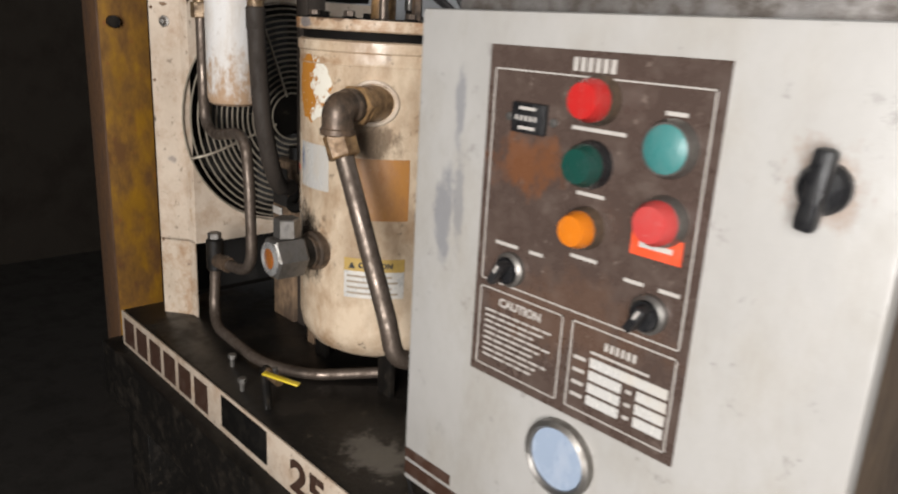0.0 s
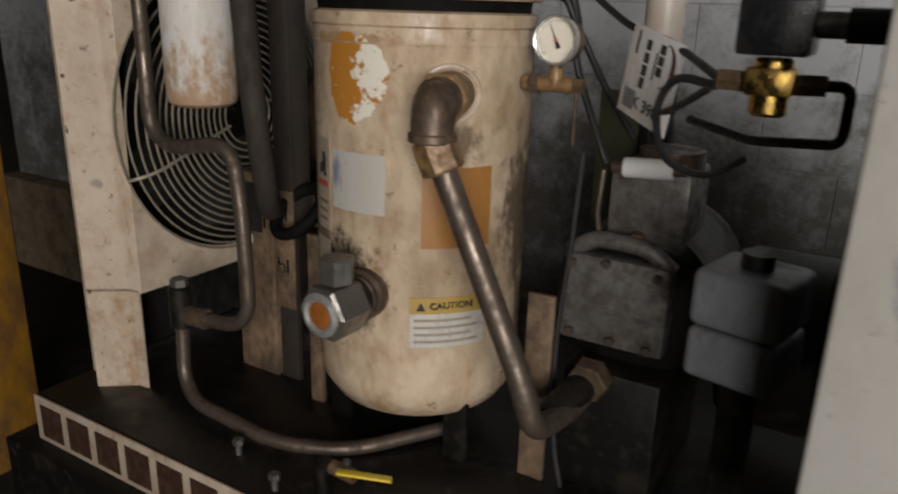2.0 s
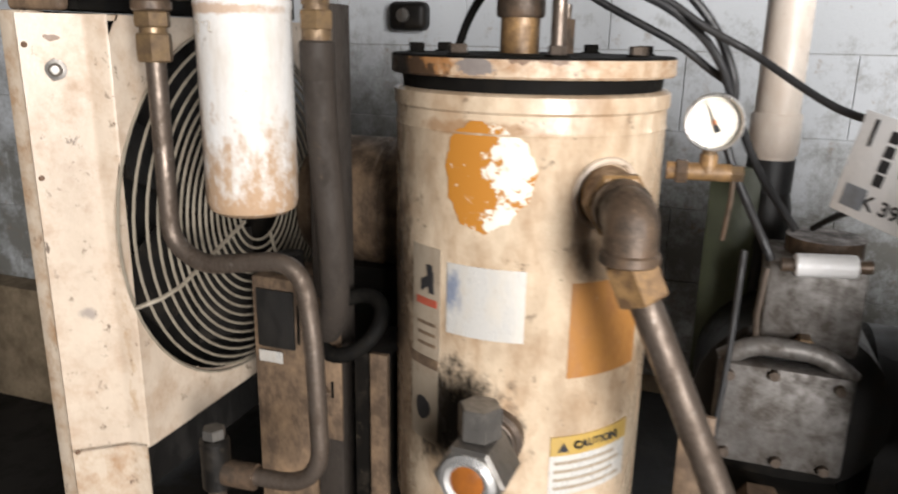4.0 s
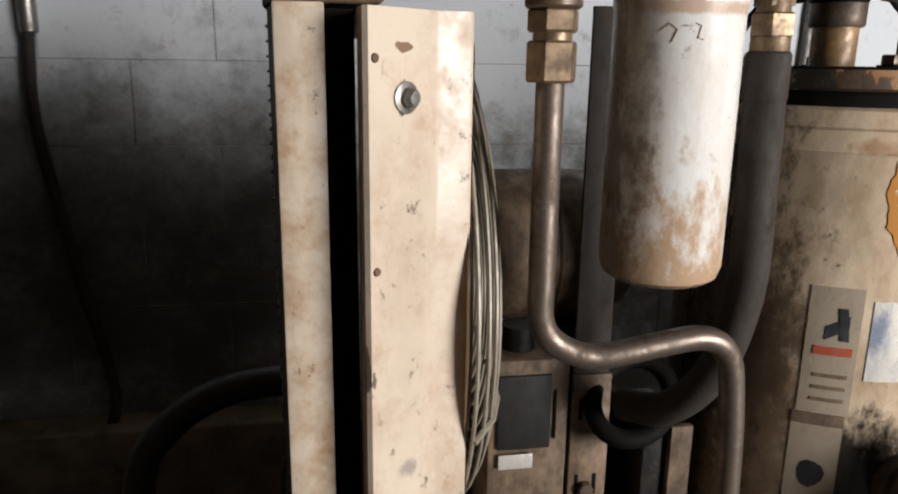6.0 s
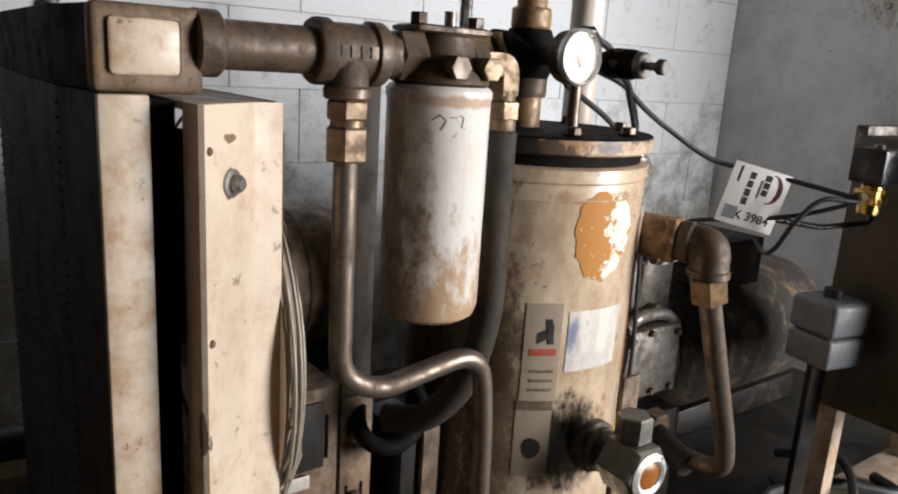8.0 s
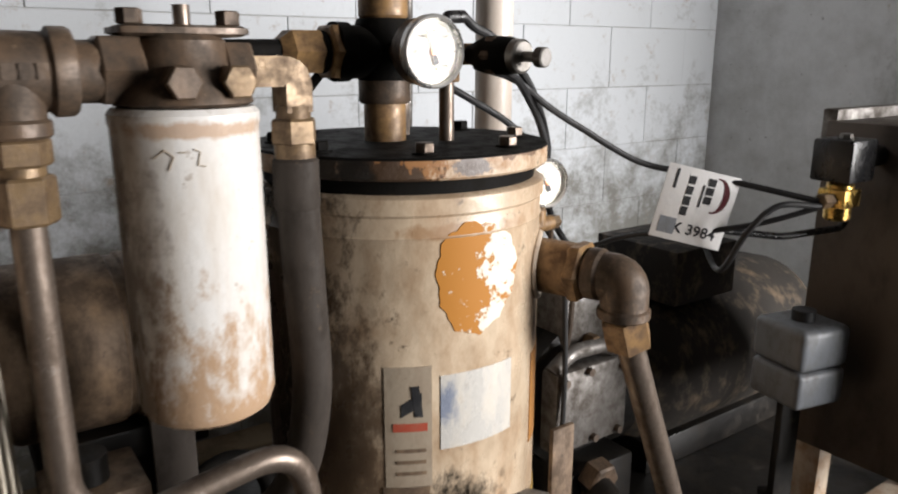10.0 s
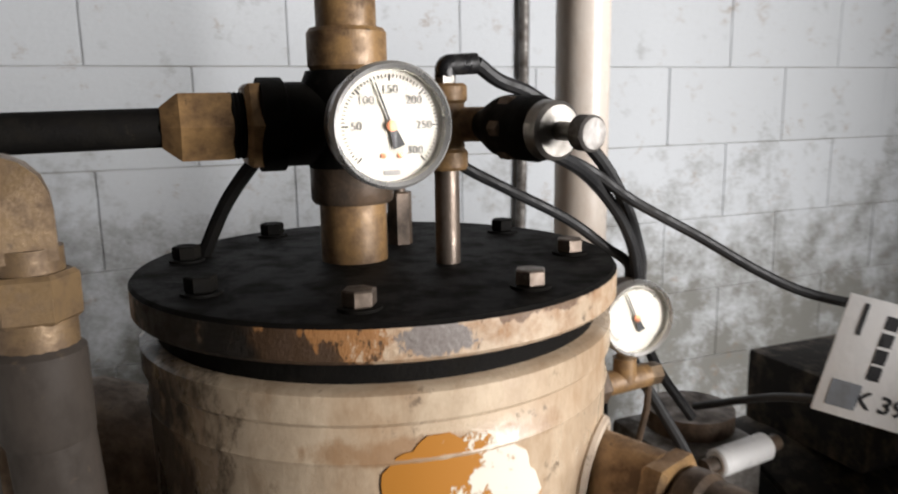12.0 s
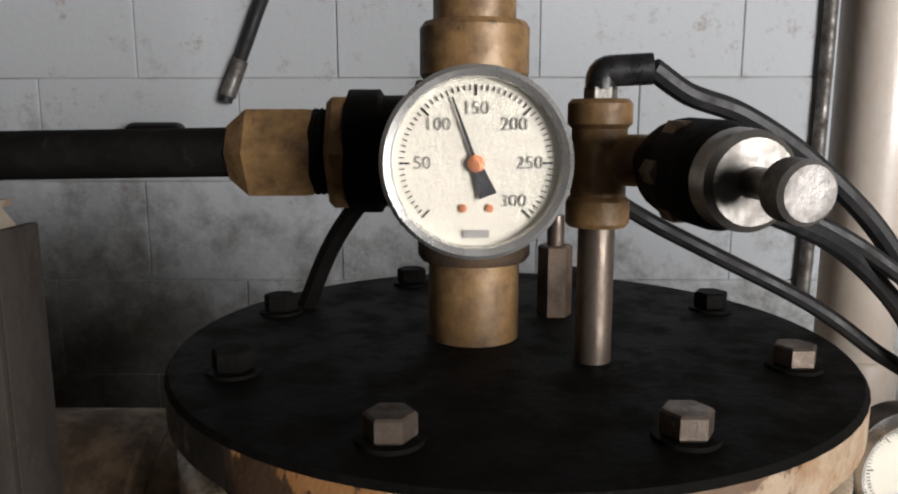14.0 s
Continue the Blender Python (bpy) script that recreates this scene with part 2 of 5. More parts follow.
grey_label = worn("faded_grey_label", (0.34, 0.28, 0.21), (0.20, 0.14, 0.09), (0.12, 0.09, 0.06), 0.45, 0, 0.6, 0.4, 18)
amber_label = worn("amber_label", (0.45, 0.30, 0.08), (0.3, 0.2, 0.07), (0.15, 0.1, 0.05), 0.45, 0, 0.5, 0.3, 30)
dial_paint = worn("dial_paint", (0.62, 0.59, 0.50), (0.54, 0.50, 0.40), (0.6, 0.52, 0.4), 0.5, 0, 0.4, 0.1, 30)
print_black = worn("black_print", (0.02, 0.02, 0.022), (0.04, 0.04, 0.04), (0.06, 0.06, 0.06), 0.5, 0, 0.3, 0.1, 30)
copper_dot = worn("copper_screw", (0.5, 0.2, 0.1), (0.3, 0.12, 0.06), (0.2, 0.1, 0.06), 0.4, 0.6, 0.4, 0.2, 30)
plate_label = worn("smudged_aluminium_plate", (0.60, 0.58, 0.54), (0.48, 0.41, 0.31), (0.3, 0.22, 0.15), 0.35, 0.2, 0.5, 0.4, 18, stains=(((-0.05, -0.165, 0.45), 0.06, (0.8, 1, 1), (0.10, 0.15, 0.27), 0.7),))
tag_white = worn("white_tag_plastic", (0.78, 0.77, 0.76), (0.66, 0.64, 0.62), (0.5, 0.48, 0.45), 0.35, 0, 0.3, 0.1, 20)
tag_red = worn("dark_red_print", (0.09, 0.012, 0.018), (0.12, 0.03, 0.03), (0.2, 0.1, 0.1), 0.4, 0, 0.3, 0.1, 30)
red_lens = worn("red_plastic", (0.45, 0.022, 0.02), (0.30, 0.05, 0.04), (0.5, 0.25, 0.2), 0.22, 0, 0.5, 0.2, 30)
red_faded = worn("faded_red_plastic", (0.50, 0.055, 0.05), (0.36, 0.08, 0.07), (0.6, 0.4, 0.36), 0.4, 0, 0.5, 0.3, 30)
green_lens = worn("dark_green_plastic", (0.01, 0.055, 0.042), (0.02, 0.04, 0.035), (0.1, 0.14, 0.12), 0.22, 0, 0.5, 0.2, 30)
teal = worn("teal_plastic", (0.05, 0.20, 0.19), (0.10, 0.20, 0.19), (0.25, 0.3, 0.29), 0.35, 0, 0.4, 0.3, 30)
orange_lens = worn("orange_plastic", (0.60, 0.17, 0.012), (0.40, 0.12, 0.02), (0.75, 0.4, 0.1), 0.22, 0, 0.5, 0.2, 30)
label_red = worn("orange_red_label", (0.72, 0.085, 0.03), (0.55, 0.10, 0.05), (0.7, 0.4, 0.3), 0.4, 0, 0.4, 0.2, 30)
warn_red = worn("faded_red_print", (0.38, 0.07, 0.04), (0.3, 0.12, 0.07), (0.3, 0.2, 0.14), 0.45, 0, 0.6, 0.4, 30)
lever_yellow = worn("yellow_lever_grip", (0.70, 0.52, 0.03), (0.5, 0.36, 0.03), (0.2, 0.15, 0.04), 0.35, 0, 0.4, 0.2, 30)
blue_grey = worn("blue_grey_dial_face", (0.28, 0.34, 0.43), (0.42, 0.45, 0.5), (0.55, 0.56, 0.56), 0.3, 0, 0.5, 0.2, 25)
concrete = worn("near_black_concrete_floor", (0.028, 0.025, 0.022), (0.012, 0.010, 0.008), (0.05, 0.043, 0.036), 0.85, 0, 0.8, 0.3, 3, (1, 1, 1), gloss=0.15)
ceiling_paint = worn("dark_ceiling_paint", (0.06, 0.055, 0.05), (0.04, 0.034, 0.028), (0.03, 0.024, 0.02), 0.85, 0, 0.6, 0.3, 2, (1, 1, 1))
fin_black = worn("dark_cooler_fins", (0.008, 0.007, 0.006), (0.02, 0.016, 0.012), (0.05, 0.038, 0.026), 0.7, 0, 0.6, 0.3, 12)
plaster = worn("stained_plaster", (0.74, 0.74, 0.73), (0.50, 0.48, 0.44), (0.06, 0.055, 0.045), 0.85, 0, 0.5, 1.0, 9.0, (1, 1, 0.8), 0.58, 0.6)
# Near-black plaster standing in for dim walls; also cuts bounced light.
dark_wall = worn("near_black_plaster", (0.022, 0.018, 0.014), (0.012, 0.009, 0.007), (0.04, 0.03, 0.022), 0.95, 0, 0.7, 0.3, 2.0, (1, 1, 1), gloss=0.1)
motor_grime = worn("grease_blackened_tan_paint", (0.17, 0.115, 0.065), (0.014, 0.011, 0.008), (0.015, 0.012, 0.01), 0.55, 0, 0.97, 0.5, 8, (1, 1, 0.7), 0.38, grime=0.7)


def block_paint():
    """Whitewashed block: each piece a little different, mildew and dust low down and in patches, the machine's shadow
    painted in behind the cooler.
    """
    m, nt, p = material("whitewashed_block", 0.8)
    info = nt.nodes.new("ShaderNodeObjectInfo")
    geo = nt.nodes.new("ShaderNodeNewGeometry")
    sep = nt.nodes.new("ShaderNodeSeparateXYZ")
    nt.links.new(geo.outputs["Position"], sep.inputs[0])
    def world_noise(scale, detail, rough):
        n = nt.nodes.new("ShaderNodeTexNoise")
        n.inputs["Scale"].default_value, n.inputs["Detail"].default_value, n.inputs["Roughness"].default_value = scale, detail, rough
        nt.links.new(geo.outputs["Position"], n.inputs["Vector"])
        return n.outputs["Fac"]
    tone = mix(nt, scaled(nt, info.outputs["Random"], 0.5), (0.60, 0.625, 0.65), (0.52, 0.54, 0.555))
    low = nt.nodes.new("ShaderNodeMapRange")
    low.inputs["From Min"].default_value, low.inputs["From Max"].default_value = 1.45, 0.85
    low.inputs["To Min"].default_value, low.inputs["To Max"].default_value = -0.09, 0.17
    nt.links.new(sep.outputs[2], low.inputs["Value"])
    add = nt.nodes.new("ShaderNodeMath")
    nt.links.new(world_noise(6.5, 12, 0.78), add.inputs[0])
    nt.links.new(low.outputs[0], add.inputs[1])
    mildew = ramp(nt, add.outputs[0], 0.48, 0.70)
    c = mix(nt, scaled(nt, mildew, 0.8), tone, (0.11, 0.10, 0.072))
    # Machine's shadow painted into the wall colour, with soot smudges behind the cooler.
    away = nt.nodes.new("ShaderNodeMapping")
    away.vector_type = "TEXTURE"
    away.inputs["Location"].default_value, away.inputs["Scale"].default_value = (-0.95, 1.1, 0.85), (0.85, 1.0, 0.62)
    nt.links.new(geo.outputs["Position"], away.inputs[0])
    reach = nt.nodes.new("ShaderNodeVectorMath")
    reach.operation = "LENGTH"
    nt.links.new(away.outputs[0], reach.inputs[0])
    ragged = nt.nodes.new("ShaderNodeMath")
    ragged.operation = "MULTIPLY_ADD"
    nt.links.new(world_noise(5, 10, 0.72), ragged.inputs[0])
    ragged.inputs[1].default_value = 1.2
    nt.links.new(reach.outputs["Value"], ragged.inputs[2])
    soot_shade = ramp(nt, scaled(nt, ragged.outputs[0], 0.5), 0.52, 0.74, (1, 1, 1, 1), (0, 0, 0, 1))
    c = mix(nt, scaled(nt, soot_shade, 0.72), c, (0.055, 0.048, 0.036))
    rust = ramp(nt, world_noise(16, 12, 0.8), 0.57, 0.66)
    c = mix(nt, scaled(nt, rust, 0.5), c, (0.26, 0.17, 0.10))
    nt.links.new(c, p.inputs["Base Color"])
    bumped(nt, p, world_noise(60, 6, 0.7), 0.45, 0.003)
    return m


def plaster_wall():
    """Pale plaster whose skim has broken away in a ragged patch, baring dark pitted render."""
    m, nt, p = material("broken_plaster", 0.88)
    tone = mix(nt, ramp(nt, tex_noise(nt, 5, 9, 0.7), 0.40, 0.68), (0.72, 0.72, 0.72), (0.52, 0.515, 0.50))
    pits = ramp(nt, tex_noise(nt, 42, 8, 0.8, (1, 1, 1), 4.0), 0.53, 0.60)
    bare = mix(nt, scaled(nt, pits, 0.92), (0.52, 0.48, 0.40), (0.035, 0.03, 0.022))
    c = mix(nt, near(nt, (2.07, 0.42, 1.86), 1.25, (1, 0.42, 0.42), True), tone, bare)
    # Softly greyer area below the bare patch.
    c = mix(nt, scaled(nt, near(nt, (2.07, 0.25, 1.2), 1.1, (1, 0.5, 0.9)), 0.4), c, (0.30, 0.295, 0.28))
    c = mix(nt, scaled(nt, ramp(nt, tex_noise(nt, 30, 9, 0.75, (1, 1, 1), 9.0), 0.62, 0.68), 0.8), c, (0.10, 0.08, 0.06))
    nt.links.new(c, p.inputs["Base Color"])
    bumped(nt, p, tex_noise(nt, 55, 7, 0.7), 0.5, 0.004)
    return m


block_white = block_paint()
footing = worn("dirty_tan_concrete", (0.30, 0.23, 0.15), (0.12, 0.085, 0.05), (0.05, 0.04, 0.03), 0.85, 0, 0.8, 0.5, 4, (1, 1, 1), 0.52, 0.6)
mortar = worn("dirty_mortar", (0.54, 0.55, 0.56), (0.26, 0.24, 0.21), (0.06, 0.05, 0.04), 0.9, 0, 0.8, 0.4, 5, (1, 1, 1), 0.5)


def glass_material():
    m, nt, p = material("gauge_glass", 0.06)
    p.inputs["Transmission Weight"].default_value, p.inputs["IOR"].default_value = 1.0, 1.12
    return m


glass = glass_material()

amber_glass = worn("amber_sight_glass", (0.30, 0.10, 0.02), (0.12, 0.04, 0.012), (0.05, 0.02, 0.01), 0.15, 0, 0.6, 0.2, 20)


# ---- mesh builders: every builder takes world metres and adds to a bmesh ----
def box(bm, x0, x1, y0, y1, z0, z1, bevel=0.0, m=None, seg=2):
    made = bmesh.ops.create_cube(bm, size=1)["verts"]
    for v in made:
        v.co = Vector(((x0 + x1) / 2 + v.co.x * (x1 - x0), (y0 + y1) / 2 + v.co.y * (y1 - y0), (z0 + z1) / 2 + v.co.z * (z1 - z0)))
    if bevel:
        edges = list({e for v in made for e in v.link_edges})
        res = bmesh.ops.bevel(bm, geom=edges, offset=bevel, segments=seg, affect="EDGES", profile=0.5)
        made = list({v for f in res["faces"] for v in f.verts} | {v for v in made if v.is_valid})
    if m is not None:
        bmesh.ops.transform(bm, matrix=m, verts=made)
    return bm


def axis_turn(d):
    return Vector(d).normalized().to_track_quat("Z", "Y").to_matrix().to_4x4()


def lathe(bm, profile, base, d=(0, 0, 1), seg=32, close=True):
    """Turns (radius, along) pairs round the axis that starts at base and runs along d."""
    m = Matrix.Translation(base) @ axis_turn(d)
    rings = []
    for r, h in profile:
        if r < 1e-5:
            rings.append([bm.verts.new(m @ Vector((0, 0, h)))])
        else:
            rings.append([bm.verts.new(m @ Vector((r * math.cos(2 * math.pi * k / seg), r * math.sin(2 * math.pi * k / seg), h))) for k in range(seg)])
    for a, b in zip(rings, rings[1:]):
        for k in range(seg):
            j = (k + 1) % seg
            if len(a) == 1 and len(b) == 1:
                continue
            f = [a[0], b[j], b[k]] if len(a) == 1 else [a[k], a[j], b[0]] if len(b) == 1 else [a[k], a[j], b[j], b[k]]
            bm.faces.new(f)
    for ring, flip in ((rings[0], True), (rings[-1], False)):
        if close and len(ring) > 2:
            bm.faces.new(ring[::-1] if flip else ring)
    return bm


def rod(bm, a, b, r, seg=20, r2=None, chamfer=0.0):
    a, b = Vector(a), Vector(b)
    n, r2 = (b - a).length, r if r2 is None else r2
    prof = [(r - chamfer, 0), (r, chamfer), (r2, n - chamfer), (r2 - chamfer, n)] if chamfer else [(r, 0), (r2, n)]
    return lathe(bm, prof, a, b - a, seg)


def hexa(bm, a, b, r):
    a, b = Vector(a), Vector(b)
    n = (b - a).length
    return lathe(bm, [(r * 0.9, 0), (r, r * 0.1), (r, n - r * 0.1), (r * 0.9, n)], a, b - a, 6)


def rounded(points, radius, steps=6):
    """Cuts each corner of a line of points with an arc of about that radius."""
    p = [Vector(q) for q in points]
    out = [p[0]]
    for a, b, c in zip(p, p[1:], p[2:]):
        u, v = a - b, c - b
        d = min(radius, u.length * 0.49, v.length * 0.49)
        s, e = b + u.normalized() * d, b + v.normalized() * d
        for k in range(steps + 1):
            t = k / steps
            out.append(s * (1 - t) ** 2 + b * 2 * t * (1 - t) + e * t ** 2)
    return out + [p[-1]]


def sagging(points, n=8):
    """A smooth line through the points."""
    p = [Vector(q) for q in points]
    p = [p[0] * 2 - p[1]] + p + [p[-1] * 2 - p[-2]]
    out = []
    for a, b, c, d in zip(p, p[1:], p[2:], p[3:]):
        for k in range(n):
            t = k / n
            out.append(0.5 * (2 * b + (c - a) * t + (2 * a - 5 * b + 4 * c - d) * t * t + (3 * b - a - 3 * c + d) * t ** 3))
    return out + [p[-2]]


def tube(bm, points, r, seg=12, closed=False):
    p = [Vector(q) for q in points]
    n = len(p)
    side, rings = None, []
    for k, q in enumerate(p):
        d = (p[(k + 1) % n] - p[k - 1]) if closed else p[min(k + 1, n - 1)] - p[max(k - 1, 0)]
        d.normalize()
        if side is None:
            side = d.orthogonal().normalized()
        side = (side - d * side.dot(d)).normalized()
        up = d.cross(side)
        rings.append([bm.verts.new(q + (side * math.cos(2 * math.pi * i / seg) + up * math.sin(2 * math.pi * i / seg)) * r) for i in range(seg)])
    for a, b in zip(rings, rings[1:] + ([rings[0]] if closed else [])):
        for i in range(seg):
            j = (i + 1) % seg
            bm.faces.new((a[i], a[j], b[j], b[i]))
    if not closed:
        bm.faces.new(rings[0][::-1]), bm.faces.new(rings[-1])
    return bm


def curved_patch(bm, radius, a0, a1, z0, z1, thick=0.0008, n=16, edge=None):
    """A thin sheet on a cylinder round the upright axis at the origin, angles in degrees; edge(u, v) trims it."""
    nu, nv = n, n
    grid = {}
    for i in range(nu + 1):
        for j in range(nv + 1):
            u, v = i / nu, j / nv
            if edge:
                u, v = edge(u, v)
            a, z = radians(a0 + (a1 - a0) * u), z0 + (z1 - z0) * v
            grid[i, j] = bm.verts.new(((radius + thick) * math.cos(a), (radius + thick) * math.sin(a), z))
    for i in range(nu):
        for j in range(nv):
            bm.faces.new((grid[i, j], grid[i + 1, j], grid[i + 1, j + 1], grid[i, j + 1]))
    rim = [e for e in bm.edges if e.is_boundary]
    made = bmesh.ops.extrude_edge_only(bm, edges=rim)["geom"]
    for v in (g for g in made if isinstance(g, bmesh.types.BMVert)):
        k = (radius - 0.002) / math.hypot(v.co.x, v.co.y)
        v.co.x, v.co.y = v.co.x * k, v.co.y * k
    return bm


PLACE = {}
ROOT, SIZE = Vector((-0.313, -0.173, 1.15)), 1.04


def grown(p):
    """From the drawn size of the machine to its true size, about the filter's foot."""
    return ROOT + (Vector(p) - ROOT) * SIZE



def thing(name, label, category, at, group="", kind=""):
    ob = new(name)
    at = grown(at)
    ob.location = at
    ob.empty_display_size = 0.05
    PLACE[ob.name] = Vector(at)
    return tagged(ob, label, category, group, kind)


def part(name, bm, mat, parent=None, label="", smooth=35, room=False):
    """Links a bmesh in world metres as one mesh under a thing or a part."""
    at = PLACE[parent.name] if parent else Vector((0, 0, 0))
    for v in bm.verts:
        v.co = (v.co if room else grown(v.co)) - at
    bmesh.ops.recalc_face_normals(bm, faces=bm.faces)
    me = bpy.data.meshes.new(name)
    bm.to_mesh(me)
    bm.free()
    me.materials.append(mat)
    if smooth:
        me.polygons.foreach_set("use_smooth", [True] * len(me.polygons))
        me.set_sharp_from_angle(angle=radians(smooth))
    ob = new(name, me)
    PLACE[ob.name] = at
    if parent:
        ob.parent = parent
    return tagged(ob, label) if label else ob


def B():
    return bmesh.new()


def solid(name, mat, label, category, bm, kind="", group="", room=False):
    """A thing of one mesh."""
    c = Vector((sum(v.co.x for v in bm.verts), sum(v.co.y for v in bm.verts), 0)) / len(bm.verts)
    c.z = min(v.co.z for v in bm.verts)
    if not room:
        for v in bm.verts:
            v.co = grown(v.co)
        c = grown(c)
    for v in bm.verts:
        v.co -= c
    ob = part(name, bm, mat, room=True)
    ob.location = c
    PLACE[ob.name] = c
    return tagged(ob, label, category, group, kind)


def words(name, text, size, m, mat, parent, depth=0.0004, bold=0.0, span=None, align="CENTER"):
    """Lettering as a mesh, lying in the local x-y plane of m."""
    cu = bpy.data.curves.new(name, "FONT")
    cu.body, cu.size, cu.extrude, cu.offset, cu.align_x, cu.align_y, cu.resolution_u = text, size, depth, bold, align, "CENTER", 3
    tmp = bpy.data.objects.new("lettering", cu)
    me = bpy.data.meshes.new_from_object(tmp)
    bpy.data.objects.remove(tmp)
    bm = B()
    bm.from_mesh(me)
    bpy.data.meshes.remove(me)
    if span:
        xs, ys = [v.co.x for v in bm.verts], [v.co.y for v in bm.verts]
        kx, ky = span[0] / (max(xs) - min(xs)), span[1] / (max(ys) - min(ys))
        fit = Matrix.Diagonal((kx, ky, 1, 1)) @ Matrix.Translation((-(max(xs) + min(xs)) / 2, -(max(ys) + min(ys)) / 2, 0))
        bmesh.ops.transform(bm, matrix=fit, verts=bm.verts)
    bmesh.ops.transform(bm, matrix=m, verts=bm.verts)
    return part(name, bm, mat, parent, smooth=0)


FRONT = Euler((radians(90), 0, 0)).to_matrix().to_4x4()


def on_front(x, y, z, turn=0.0):
    """A plane that faces the front of the machine (-y), local x to the right and local y up."""
    return Matrix.Translation((x, y, z)) @ FRONT @ Matrix.Rotation(radians(turn), 4, "Z")


# ---- the room ----
def wall_slab(name, mat, x0, x1, y0, y1, z0, z1, label):
    ob = part(name, box(B(), x0, x1, y0, y1, z0, z1), mat, smooth=0, room=True)
    return tagged(ob, label, "wall", kind="structure")


# Floor colour holds the dimness round the machine and cuts bounced light.
tagged(part("floor", box(B(), -3.4, 4.4, -4.4, 1.4, -0.12, 0), concrete, smooth=0, room=True), "concrete workshop floor coloured near black for its dimness", "floor", kind="structure")
# Unseen ceiling, coloured dark to bounce less light.
tagged(part("ceiling", box(B(), -3.4, 4.4, -4.4, 1.4, 2.9, 3.0), ceiling_paint, smooth=0, room=True), "unseen dark workshop ceiling", "ceiling", kind="structure")
wall_back = wall_slab("wall_back", mortar, -3.4, 2.35, 1.104, 1.3, 0, 2.9, "whitewashed concrete block wall with mildew stains")
wall_slab("wall_right", plaster_wall(), 2.07, 2.35, -1.0, 1.104, 0, 2.9, "stained pale plaster wall with dark specks")
# Return and far right walls are unseen, added to close the room.
wall_slab("wall_return", dark_wall, 2.35, 4.4, -1.0, -0.8, 0, 2.9, "unseen near-black return wall beside the wide doorway")
wall_slab("wall_far_right", dark_wall, 4.2, 4.4, -4.4, -1.0, 0, 2.9, "unseen near-black plaster wall")
wall_slab("wall_left", dark_wall, -3.4, -3.2, -4.2, 1.104, 0, 2.9, "plaster wall coloured near black for its dimness")
# Front walls are unseen, added round the doorway opening.
wall_slab("wall_front_left", dark_wall, -3.2, 1.5, -4.2, -4.0, 0, 2.9, "unseen plaster wall beside the wide doorway")
wall_slab("wall_front_right", plaster, 3.6, 4.2, -4.2, -4.0, 0, 2.9, "unseen plaster wall beside the wide doorway")
wall_slab("wall_front_lintel", plaster, 1.5, 3.6, -4.2, -4.0, 2.5, 2.9, "plaster wall above the wide doorway")

tagged(part("wall_footing", box(B(), -3.2, 0.2, 0.99, 1.0985, 0, 0.455, 0.006), footing, smooth=0, room=True), "dirty tan concrete footing along the block wall", "footing", kind="structure")

# ---- oil separator tank ----
R = 0.1615
TC = Vector((-0.0274, -0.003, 0))
tank = thing("separator_tank", "cream painted steel oil separator tank with rust and grease stains", "tank", (0, 0, 0.655))
body = lathe(B(), [(0.0, 0.69), (0.06, 0.692), (0.106, 0.703), (0.139, 0.722), (0.156, 0.748), (R, 0.775), (R, 1.262), (R + 0.0015, 1.265), (R, 1.268), (R, 1.285), (R + 0.003, 1.288), (R + 0.003, 1.3035), (R - 0.002, 1.3065), (0, 1.3065)], (0, 0, 0), seg=72)
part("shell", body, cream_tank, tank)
part("gasket", lathe(B(), [(R - 0.008, 1.306), (R - 0.006, 1.323), (0, 1.323)], (0, 0, 0), seg=64), flange_black, tank, "black gasket gap under the lid")
lid = part("lid", lathe(B(), [(0, 1.321), (0.1655, 1.3215), (0.168, 1.324), (0.168, 1.341)], (0, 0, 0), seg=72, close=False), lid_paint, tank, "cream lid rim chipped to rust")
part("lid_top", lathe(B(), [(0.168, 1.341), (0.166, 1.3435), (0.10, 1.3440), (0, 1.3440)], (0, 0, 0), seg=72, close=False), flange_black, tank, "soot-black greasy lid top")
for k in range(8):
    a = radians(-111 + 45 * k)
    c = Vector((0.138 * math.cos(a), 0.138 * math.sin(a), 1.3435))
    # Front three bolts get lighter steel for the light their faces catch.
    bolt = part("bolt", hexa(B(), c + Vector((0, 0, 0.002)), c + Vector((0, 0, 0.0115)), 0.0098), flange_black if k not in (0, 1, 2) else pipe_steel, tank)
    part("washer", rod(B(), c, c + Vector((0, 0, 0.002)), 0.0125, 20), flange_black, tank)
for a in (-150, -30, 90):
    x, y = 0.13 * math.cos(radians(a)), 0.13 * math.sin(radians(a))
    part("leg", box(B(), x - 0.02, x + 0.02, y - 0.006, y + 0.006, 0.63, 0.78, 0.001), black_grease, tank)
# nozzle that leaves the tank off its middle, with a weld ring
nv = Vector((0.36, -0.93, 0)).normalized()
n0 = Vector((0.1245, -0.214, 1.204)) - TC - nv * 0.135
part("upper_nozzle", lathe(B(), [(0.031, 0), (0.031, 0.078), (0.028, 0.081)], n0, nv, 32), tan_fitting, tank)
weld, nu = [], Vector((0, 0, 1)).cross(nv)
